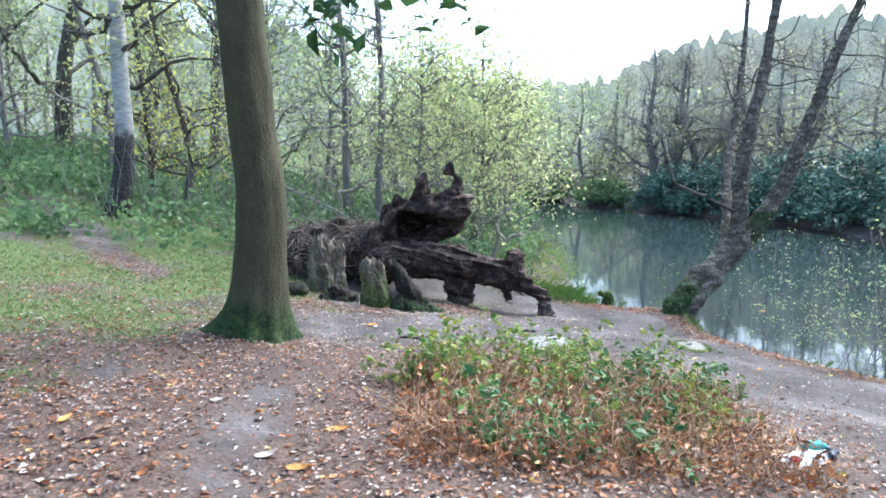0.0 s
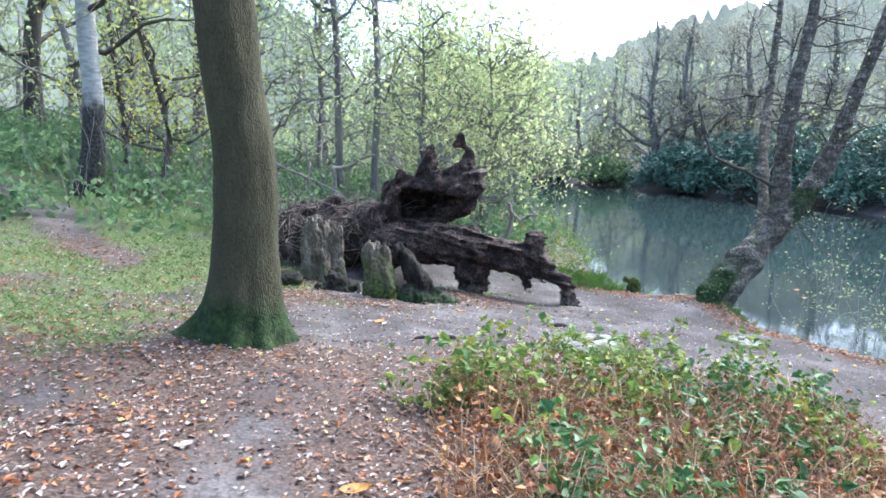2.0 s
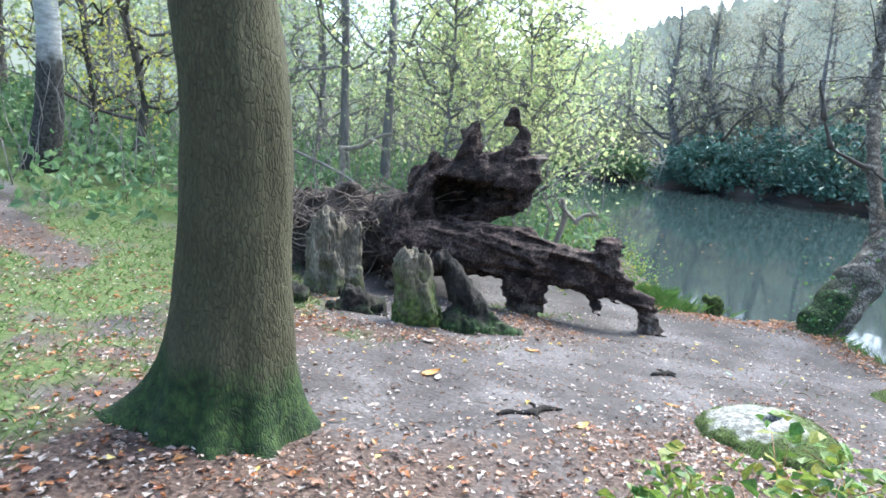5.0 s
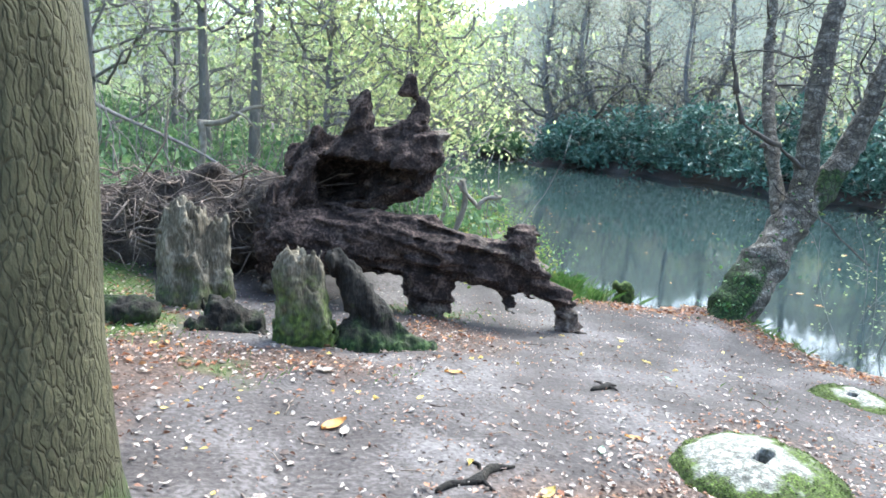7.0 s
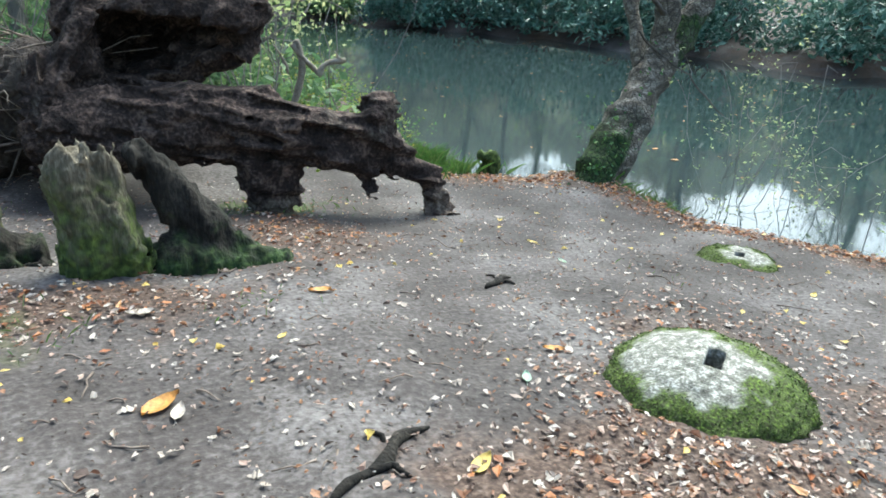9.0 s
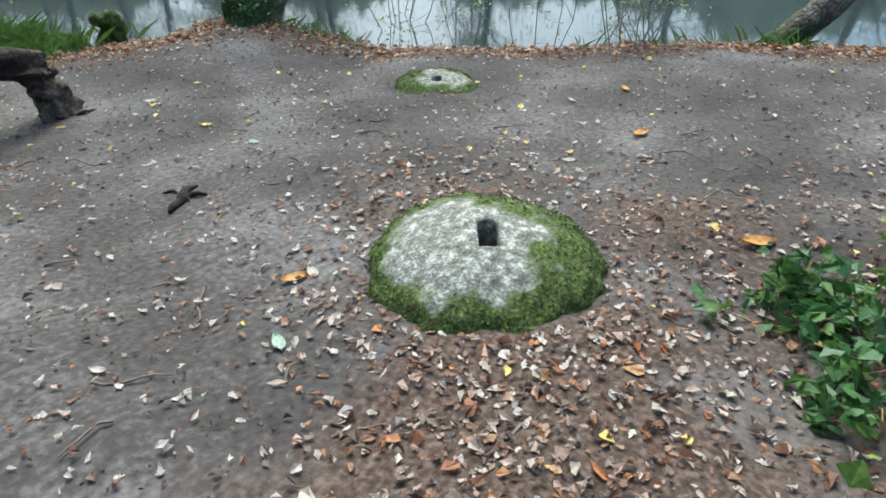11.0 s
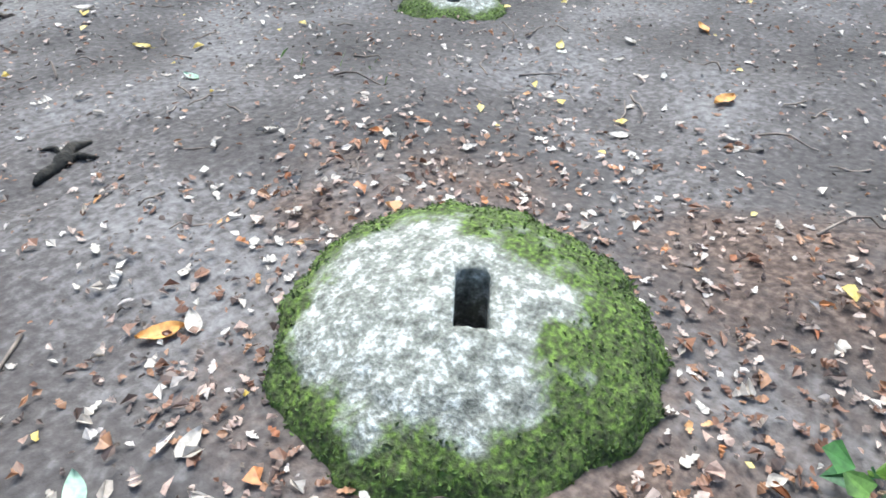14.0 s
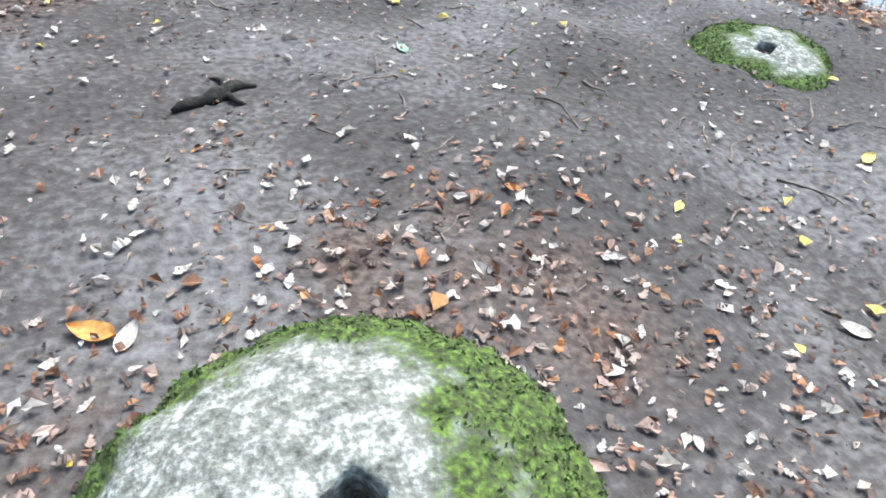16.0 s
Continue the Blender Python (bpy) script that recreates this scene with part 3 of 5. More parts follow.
# ---- the beech beside the walk ----
def big_trunk():
    root = thing("tree", None, "smooth brown beech trunk with a mossy flared foot", "tree", at=pose(-2.24, 7.92, 1.17))
    rings, sides = 230, 200
    h = -0.25 + 9.0 * np.linspace(0, 1, rings) ** 1.7
    th = np.linspace(0, 2 * np.pi, sides, endpoint=False)
    H, T = np.meshgrid(h, th, indexing="ij")
    r = 0.28 - 0.004 * H + 0.09 * np.exp(-np.maximum(H, 0) / 0.9)
    for ang, amp, fall, width in ((188, 0.75, 0.2, 0.33), (190, 0.05, 0.9, 0.8), (230, 0.22, 0.25, 0.3), (268, 0.26, 0.18, 0.24), (305, 0.16, 0.15, 0.25), (20, 0.12, 0.2, 0.5), (100, 0.4, 0.2, 0.5), (150, 0.25, 0.3, 0.4)):
        dt = (T - radians(ang) + np.pi) % (2 * np.pi) - np.pi
        r = r + amp * np.exp(-np.maximum(H, 0) / fall) * np.exp(-(dt / width) ** 2)
    cyl = np.stack([np.cos(T) * 0.25, np.sin(T) * 0.25, H * 0.22], -1)
    warp = cyl + 0.03 * vnoise(cyl, 9, 7)[..., None]
    ridge = 1 - np.abs(vnoise(warp, 34, 11))
    r = r + 0.006 * (ridge - 0.6) + 0.012 * fbm(np.stack([np.cos(T), np.sin(T), H], -1), 1.6, 4)
    cx = 0.05 * np.exp(-(((H - 1.75) / 0.75) ** 2)) - 0.05 * np.maximum(H - 1.9, 0)
    v = np.stack([cx + r * np.cos(T), r * np.sin(T), H], -1).reshape(-1, 3)
    i, j = np.meshgrid(np.arange(rings - 1), np.arange(sides), indexing="ij")
    f = np.stack([i * sides + j, i * sides + (j + 1) % sides, (i + 1) * sides + (j + 1) % sides, (i + 1) * sides + j], -1).reshape(-1, 4)
    moss = np.clip(1.0 - H / 0.75, 0, 1) * 0.95 + 0.12 + 0.25 * np.exp(-(((T - radians(180) + np.pi) % (2 * np.pi) - np.pi) / 1.0) ** 2) * np.exp(-H / 1.0)
    part_of(root, "trunk", mesh_from("trunk", v, f, M["trunk"], {"moss": moss.ravel()}))
    # crown above the view, added for its shadow and reflection
    b, pts = Bits(), []
    rr = np.random.RandomState(5)
    for k in range(9):
        a, z0 = rr.uniform(0, 6.28), rr.uniform(5.2, 8.6)
        end = np.array([np.cos(a) * 3.5, np.sin(a) * 3.5, z0 + rr.uniform(0.5, 2.5)])
        line = bend((0, 0, z0), end, 8, 0.08, k)
        b.tube(line, np.linspace(0.08, 0.015, 8), 6)
        for q in line[3:]:
            for _ in range(4):
                e = q + rr.normal(0, 0.6, 3)
                b.tube(bend(q, e, 4, 0.1, k), np.linspace(0.012, 0.004, 4), 4)
                pts.append(e + rr.normal(0, 0.18, (14, 3)))
    part_of(root, "branches", b.mesh("branches", M["bark"]), "", "stuff")
    part_of(root, "leaves", leaves_mesh("leaves", M["oak_leaf"], np.vstack(pts), 0.09, 3), "green autumn leaves", "stuff")


big_trunk()


# ---- the uprooted hollow trunk ----
def fallen_root():
    def field(p):
        w = p + 0.05 * np.stack([fbm(p, 3.0, 51, 2), fbm(p, 3.0, 52, 2), fbm(p, 3.0, 53, 2)], -1)
        # the lower limb, its block-like knob, bent toe and prop
        low = join([cone(w, (-1.35, 13.95, 1.12), (-0.6, 13.7, 1.25), 0.42, 0.37), cone(w, (-0.6, 13.7, 1.25), (0.35, 13.45, 1.2), 0.37, 0.34),
                    cone(w, (0.35, 13.45, 1.2), (1.3, 13.3, 0.98), 0.33, 0.28), cone(w, (1.42, 13.3, 1.0), (1.44, 13.3, 1.27), 0.25, 0.2),
                    cone(w, (1.5, 13.3, 0.9), (2.0, 13.15, 0.62), 0.24, 0.12), cone(w, (2.0, 13.15, 0.62), (2.1, 13.1, 0.25), 0.12, 0.1),
                    cone(w, (2.08, 13.1, 0.25), (2.24, 13.0, 0.12), 0.11, 0.07), cone(w, (2.1, 13.1, 0.2), (1.98, 13.0, 0.08), 0.06, 0.03),
                    cone(w, (0.36, 13.42, 0.95), (0.4, 13.35, 0.2), 0.38, 0.15, (1, 0.6, 1)), cone(w, (1.3, 13.22, 0.7), (1.33, 13.2, 0.42), 0.1, 0.03)], 0.06)
        # the torn butt standing up behind: a pale rim, a thick overhanging lip and thin points
        up = join([cone(w, (-1.5, 14.0, 0.5), (-1.48, 13.95, 1.6), 0.2, 0.2), cone(w, (-1.48, 13.95, 1.6), (-1.12, 14.1, 2.05), 0.2, 0.18),
                   cone(w, (-1.2, 14.3, 1.1), (-1.0, 14.4, 1.95), 0.4, 0.36), cone(w, (-0.95, 14.35, 2.0), (0.05, 14.2, 2.24), 0.4, 0.4), cone(w, (-0.9, 14.85, 1.9), (0.05, 14.7, 2.05), 0.52, 0.42),
                   cone(w, (0.0, 14.15, 2.24), (0.3, 14.05, 2.3), 0.36, 0.26), cone(w, (-0.7, 14.35, 1.62), (0.18, 14.2, 1.78), 0.16, 0.13),
                   cone(w, (0.3, 14.05, 2.3), (0.3, 14.0, 1.85), 0.2, 0.1)], 0.07)
        tips = join([cone(w, (-1.0, 14.2, 2.1), (-0.98, 14.2, 2.5), 0.12, 0.055), cone(w, (-0.48, 14.2, 2.35), (-0.46, 14.2, 2.84), 0.22, 0.12),
                     cone(w, (-0.46, 14.2, 2.84), (-0.42, 14.18, 2.96), 0.09, 0.04), cone(w, (0.05, 14.2, 2.4), (0.28, 14.15, 2.72), 0.24, 0.13),
                     cone(w, (0.28, 14.15, 2.7), (0.29, 14.15, 2.95), 0.13, 0.1), cone(w, (0.29, 14.15, 2.95), (0.17, 14.12, 3.06), 0.1, 0.09),
                     cone(w, (0.17, 14.12, 3.06), (0.15, 14.1, 3.2), 0.09, 0.05), cone(w, (0.3, 14.05, 2.4), (0.58, 13.98, 2.58), 0.17, 0.03),
                     cone(w, (0.35, 14.0, 2.3), (0.5, 13.95, 2.2), 0.12, 0.04), cone(w, (-0.2, 14.2, 2.4), (-0.14, 14.2, 2.62), 0.16, 0.05)], 0.05)
        d = join([low, np.minimum(up, tips)], 0.05)
        # the hollow under the lip
        hole = np.minimum(cone(w, (-0.78, 13.7, 1.93), (0.1, 13.7, 1.95), 0.36, 0.19, (1, 3.4, 1)), cone(w, (-0.85, 13.68, 1.78), (-0.4, 13.68, 1.82), 0.26, 0.22, (1, 4.4, 1)))
        d = np.maximum(d, -hole)
        # splintered grain: along the limb below, fanning out above
        rel = p - np.array([-1.3, 14.2, 1.3])
        fan = np.stack([np.arctan2(rel[..., 2], rel[..., 0] + 0.3) * 2.6, p[..., 1] * 1.5, np.hypot(rel[..., 0], rel[..., 2]) * 0.45], -1)
        run = np.stack([p[..., 0] * 0.5, p[..., 1] * 2.4, (p[..., 2] + 0.22 * p[..., 0]) * 3.0], -1)
        k = np.clip((p[..., 2] - 1.5) / 0.25, 0, 1)
        deep = (1 - k) * np.abs(fbm(run, 2.2, 61, 2)) + k * np.abs(fbm(fan, 2.6, 62, 2))
        fine = (1 - k) * np.abs(vnoise(run, 8.5, 66)) + k * np.abs(vnoise(fan, 9.5, 67))
        d = d + 0.15 * (deep - 0.3) + 0.05 * (fine - 0.4) + 0.02 * fbm(p, 13, 63, 2)
        return d + 0.1 * np.clip(vnoise(p * np.array([1, 1, 1.4]), 7.5, 65) - 0.35, 0, 1)

    def pale(v):
        rim = 0.32 * np.exp(-((v[:, 0] + 1.6) / 0.16) ** 2)
        limb = 0.34 * np.clip((v[:, 0] + 0.2) / 1.2, 0, 1) * np.clip((v[:, 2] + 0.25 * v[:, 0] - 1.12) / 0.3, 0, 1)
        leg = 0.42 * np.clip((0.75 - v[:, 2]) / 0.3, 0, 1)
        tip = 0.3 * np.clip((v[:, 0] - 0.35) / 0.2, 0, 1) * np.clip((v[:, 2] - 2.2) / 0.2, 0, 1)
        return rim + limb + leg + tip + 0.05

    me = surface("fallen_tree", field, (-2.1, 12.7, -0.25), (2.7, 15.6, 3.4), 0.025, M["rot"], {"pale": pale})
    thing("fallen_tree", me, "dark rotten hollow fallen trunk with torn upturned roots", "fallen tree")


fallen_root()


# ---- stumps and logs in front of it ----
def stump(name, at, limbs, lo, hi, label, mossy, step=0.017, seed=0, mat="stump"):
    def field(p):
        w = p + 0.04 * np.stack([fbm(p, 4, seed + 1), fbm(p, 4, seed + 2), 0.5 * fbm(p, 4, seed + 3)], -1)
        shard = p * np.array([1, 1, 0.08])
        jag = 0.16 * vnoise(shard, 9, seed + 8) + 0.1 * vnoise(shard, 24, seed + 9)
        parts = []
        for limb in limbs:
            c = cone(w, *limb)
            if limb[1][2] - limb[0][2] > 0.5:
                c = np.maximum(c, (p[..., 2] - limb[1][2] - jag) * 0.5)
            parts.append(c)
        d = join(parts, 0.03)
        grain = p * np.array([1, 1, 0.14])
        return d + 0.06 * (np.abs(fbm(grain, 7, seed + 5, 2)) - 0.33) + 0.03 * (np.abs(vnoise(grain, 21, seed + 6)) - 0.4) + 0.014 * fbm(p, 24, seed + 7, 2)

    me = surface(name, field, lo, hi, step, M[mat], {"moss": mossy})
    return thing(name, me, label, "stump" if "stump" in name else "log", at=pose(*at), group="rotten stumps and logs")


stump("tree_stump", (-2.33, 12.95, 0.74), [((-0.12, 0, -0.1), (-0.1, 0, 1.0), 0.27, 0.21), ((0.16, 0.05, -0.1), (0.21, 0.03, 0.84), 0.2, 0.14), ((0.05, -0.18, -0.1), (0.04, -0.2, 0.5), 0.15, 0.08), ((0.28, -0.1, -0.1), (0.3, -0.1, 0.3), 0.12, 0.08)],
      (-0.6, -0.6, -0.2), (0.6, 0.6, 1.2), "tall weathered grey-brown stump with a split top", lambda v: np.clip(0.35 - v[:, 2] * 0.3, 0, 1) + 0.15, seed=100)
stump("tree_stump", (-1.14, 11.5, 0.66), [((-0.14, 0, -0.1), (-0.17, 0, 0.88), 0.2, 0.13), ((0.02, 0.02, -0.1), (-0.02, 0.04, 0.92), 0.2, 0.1), ((0.14, -0.1, -0.1), (0.06, -0.08, 0.5), 0.12, 0.06), ((-0.26, -0.1, -0.05), (-0.28, -0.1, 0.15), 0.08, 0.03)],
      (-0.6, -0.5, -0.2), (0.5, 0.5, 1.15), "mossy split stump with a pale broken edge", lambda v: np.clip(0.62 - v[:, 2] * 0.4, 0, 1) + 0.08, seed=120)
stump("stump_slab", (-0.62, 11.6, 0.6), [((-0.3, 0.1, 0.85), (0.06, 0.05, 0.35), 0.11, 0.16), ((-0.2, 0, 0.1), (0.1, 0, 0.35), 0.16, 0.1), ((-0.1, -0.05, 0.08), (0.55, -0.1, 0.0), 0.22, 0.1), ((0.1, 0, 0.25), (0.42, 0, 0.1), 0.12, 0.06)],
      (-0.65, -0.45, -0.25), (0.8, 0.45, 1.1), "leaning mossy slab of stump wood", lambda v: np.clip(0.58 - v[:, 2] * 0.5, 0, 1), seed=140, mat="damp_log")
stump("small_log", (-2.78, 11.9, 0.82), [((-0.14, 0, 0.1), (0.14, 0.02, 0.12), 0.15, 0.14)], (-0.5, -0.4, -0.25), (0.5, 0.4, 0.45), "round dark mossy log end", lambda v: 0.45 + 0 * v[:, 2], seed=160, mat="damp_log")
stump("small_log", (-1.95, 11.9, 0.74), [((-0.2, -0.1, 0.05), (-0.12, 0.0, 0.12), 0.13, 0.12), ((-0.1, 0.05, 0.22), (0.3, 0.05, 0.05), 0.12, 0.1), ((0.05, -0.05, 0.0), (0.36, -0.08, -0.03), 0.1, 0.06)],
      (-0.55, -0.45, -0.25), (0.65, 0.45, 0.55), "low broken mossy log", lambda v: 0.4 + 0 * v[:, 2], seed=180, mat="damp_log")


# ---- root mat and brushwood behind ----
def mound():
    def field(p):
        d = join([cone(p, (-3.9, 15.3, 1.0), (-2.2, 15.0, 1.1), 0.55, 0.6), cone(p, (-2.4, 15.0, 1.2), (-1.6, 14.9, 1.4), 0.6, 0.45), cone(p, (-3.2, 15.0, 1.5), (-2.2, 15.0, 1.7), 0.35, 0.3)], 0.15)
        return d + 0.16 * fbm(p, 2.5, 71, 4)

    root = thing("root_mat", surface("root_mat", field, (-5, 13.9, 0.1), (-0.9, 16.2, 2.6), 0.05, M["mound"]), "brown heap of torn roots, earth and brushwood", "root heap")
    r, b = np.random.RandomState(8), Bits()
    for k in range(330):
        a = np.array([r.uniform(-4.3, -1.3), r.uniform(14.3, 15.2), r.uniform(0.9, 1.9)])
        e = a + np.array([r.normal(0, 0.55), r.normal(-0.2, 0.3), r.normal(0.05, 0.3)])
        b.tube(bend(a, e, 6, 0.14, k), np.linspace(r.uniform(0.005, 0.018), 0.003, 6), 4)
    part_of(root, "twigs", b.mesh("twigs", M["twig"]), "tangled dead twigs", "stuff")


mound()


def dead_branch(name, lines, mat, label):
    b = Bits()
    for k, (a, e, r0, r1, wave) in enumerate(lines):
        b.tube(bend(a, e, 14, wave, k + 3), np.linspace(r0, r1, 14), 8, 0.25, k)
    return thing(name, b.mesh(name, mat), label, "branch")


dead_branch("dead_branch", [((-2.9, 17.9, 1.2), (-2.85, 17.95, 2.45), 0.05, 0.06, 0.02), ((-2.9, 17.95, 2.42), (-1.8, 18, 2.74), 0.06, 0.03, 0.05), ((-2.3, 18, 2.6), (-1.9, 17.8, 2.35), 0.03, 0.012, 0.05)], M["pale_wood"], "pale bare forked dead branch")
dead_branch("fallen_pole", [((-4.6, 17.2, 2.85), (-2.0, 16.2, 1.6), 0.03, 0.02, 0.02), ((-3.6, 16.8, 2.35), (-3.3, 16.5, 2.75), 0.012, 0.005, 0.05)], M["bark"], "thin grey fallen pole leaning on brushwood")
dead_branch("bleached_branch", [((1.05, 15.5, 0.5), (1.25, 15.5, 1.8), 0.05, 0.04, 0.04), ((1.2, 15.5, 1.75), (1.55, 15.45, 1.35), 0.04, 0.035, 0.05), ((1.5, 15.45, 1.36), (1.86, 15.4, 1.55), 0.045, 0.03, 0.08), ((1.82, 15.4, 1.52), (1.72, 15.4, 1.66), 0.03, 0.01, 0.05), ((1.12, 15.5, 1.4), (0.95, 15.5, 1.75), 0.02, 0.008, 0.05)], M["pale_wood"], "bleached twisted dead branch at the waterside")


# ---- leaning birch at the water's edge ----
def leaning_birch():
    root = thing("birch_tree", None, "leaning grey birch of several stems, ivy and moss at its foot", "tree", at=pose(5.3, 13.85, -0.1))
    b = Bits()
    rnd = np.random.RandomState(4)
    stems = [([(-0.5, 0, -0.4), (-0.22, 0.05, 0.12), (0.42, 0.35, 0.8), (1.12, 0.68, 1.42), (1.4, 0.8, 1.75)], 0.34, 0.26),
             ([(1.2, 0.7, 1.35), (1.33, 0.75, 2.2), (1.3, 0.78, 3.2), (1.6, 1.05, 4.4), (1.95, 1.35, 5.5), (2.2, 1.55, 6.9), (2.6, 1.75, 8.7)], 0.2, 0.07),
             ([(1.0, 0.65, 1.15), (1.25, 1.3, 2.0), (1.5, 2.0, 3.0), (2.0, 2.9, 4.3), (2.4, 3.5, 6.0), (2.6, 3.9, 8.0)], 0.14, 0.05),
             ([(1.25, 0.75, 1.4), (1.9, 0.85, 2.1), (2.35, 0.9, 2.9), (2.65, 0.95, 3.8), (3.2, 0.95, 5.5), (3.75, 1.05, 6.7), (4.3, 1.15, 8.5)], 0.22, 0.07)]
    lines = []
    for k, (pts, r0, r1) in enumerate(stems):
        pts = np.array(pts, float)
        t = np.linspace(0, 1, 60)
        s = np.linspace(0, 1, len(pts))
        line = np.stack([np.interp(t, s, pts[:, c]) for c in range(3)], -1)
        for _ in range(5):
            line[1:-1] = (line[:-2] + line[1:-1] * 2 + line[2:]) / 4
        rad = np.linspace(r0, r1, 60) * (1 + 0.12 * vnoise(np.stack([t * 9, t * 0 + k, t * 0], -1), 1.5, k))
        if k == 0:
            rad = rad + 0.18 * np.exp(-t * 9)
        b.tube(line, rad, 22, 0.2, k)
        lines.append(line)
    for _ in range(34):
        c = lines[0][rnd.randint(5, 60)] if rnd.rand() < 0.35 else lines[rnd.randint(1, 4)][rnd.randint(2, 40)]
        e = c + rnd.normal(0, 0.1, 3)
        b.tube([c, e], [0.07, 0.03], 8, 0.5, 3)
    moss = lambda v: np.clip(0.85 - v[:, 2] / 1.9, 0, 0.85) * np.where(v[:, 0] - 1.0 * v[:, 2] < -0.38, 1.0, 0.3) + np.where((v[:, 2] > 1.5) & (v[:, 2] < 2.3) & (v[:, 0] > 1.5), 0.5, 0.0) + 0.08
    part_of(root, "stems", b.mesh("stems", M["birch"], {"moss": moss}))
    tw, lv = Bits(), []
    for k in range(52):
        line = lines[1 + k % 3]
        q = line[rnd.randint(18, 60)]
        e = q + np.array([rnd.normal(0.2, 0.8), rnd.normal(0, 0.7), rnd.normal(0.5, 0.7)])
        w = bend(q, e, 8, 0.1, k)
        tw.tube(w, np.linspace(0.02, 0.005, 8), 5)
        for _ in range(4):
            g = w[rnd.randint(3, 8)]
            h = g + rnd.normal(0, 0.35, 3)
            tw.tube(bend(g, h, 4, 0.1, k), np.linspace(0.007, 0.003, 4), 4)
            lv.append(h + rnd.normal(0, 0.12, (4, 3)))
    for a, e in (((1.3, 0.75, 2.3), (0.3, 0.2, 2.66)), ((0.3, 0.2, 2.66), (-0.4, 0.15, 2.95)), ((-0.4, 0.15, 2.95), (-0.55, 0.15, 3.35)), ((-0.55, 0.15, 3.35), (-0.7, 0.15, 3.9)), ((0.3, 0.2, 2.1), (1.1, 0.42, 1.7)), ((1.1, 0.42, 1.7), (1.6, 0.4, 1.45)), ((1.6, 0.4, 1.45), (2.4, 0.3, 0.8))):
        tw.tube(bend(a, e, 8, 0.05, 9), np.linspace(0.05 if a[2] > 2.2 else 0.014, 0.012, 8), 6, 0.2)
    part_of(root, "twigs", tw.mesh("twigs", M["dark_bark"]), "", "stuff")
    part_of(root, "leaves", leaves_mesh("leaves", M["yellowing"], np.vstack(lv), 0.06, 6), "sparse yellow-green leaves", "stuff")
    iv = []
    for k in range(330):
        q = lines[0][min(59, int(abs(rnd.normal(0, 24))))]
        iv.append(q + rnd.normal(0, 1, 3) * np.array([0.2, 0.16, 0.16]) + np.array([-0.12, -0.12, 0.05]))
    for k in range(60):
        q = np.array([rnd.uniform(-0.8, -0.1), -0.2, rnd.uniform(0.3, 1.3)])
        iv.append(q + rnd.normal(0, 0.12, 3))
    part_of(root, "ivy", leaves_mesh("ivy", M["bramble"], np.array(iv), 0.055, 2, 0.3, 0.8), "small light ivy leaves", "stuff")


leaning_birch()


def bank_tree():
    """A birch growing almost flat out over the water."""
    root = thing("birch_tree", None, "mossy birch leaning low out over the pond", "tree", at=pose(7.1, 8.5, -0.05))
    b, tw, lv, r = Bits(), Bits(), [], np.random.RandomState(12)
    pts = np.array([(-0.15, 0.15, -0.25), (0.2, -0.2, 0.12), (0.7, -0.75, 0.95), (1.2, -1.35, 1.8), (1.7, -2.0, 2.9), (2.2, -2.7, 4.2), (2.6, -3.2, 5.8)])
    t, s = np.linspace(0, 1, 50), np.linspace(0, 1, len(pts))
    line = np.stack([np.interp(t, s, pts[:, c]) for c in range(3)], -1)
    for _ in range(5):
        line[1:-1] = (line[:-2] + line[1:-1] * 2 + line[2:]) / 4
    b.tube(line, np.linspace(0.18, 0.05, 50) + 0.1 * np.exp(-t * 14), 18, 0.25, 3)
    part_of(root, "trunk", b.mesh("trunk", M["birch"], {"moss": lambda v: np.clip(0.7 - v[:, 2] / 1.2, 0, 0.7) + 0.08}))
    for k in range(22):
        q = line[r.randint(22, 50)]
        e = q + np.array([r.normal(0.2, 0.6), r.normal(-0.2, 0.6), r.uniform(0.2, 1.2)])
        tw.tube(bend(q, e, 7, 0.1, k), np.linspace(0.02, 0.004, 7), 5)
        lv.append(e + r.normal(0, 0.25, (14, 3)))
    part_of(root, "branches", tw.mesh("branches", M["dark_bark"]), "", "stuff")
    part_of(root, "leaves", leaves_mesh("leaves", M["yellowing"], np.vstack(lv), 0.06, 7), "sparse yellow-green leaves", "stuff")


bank_tree()


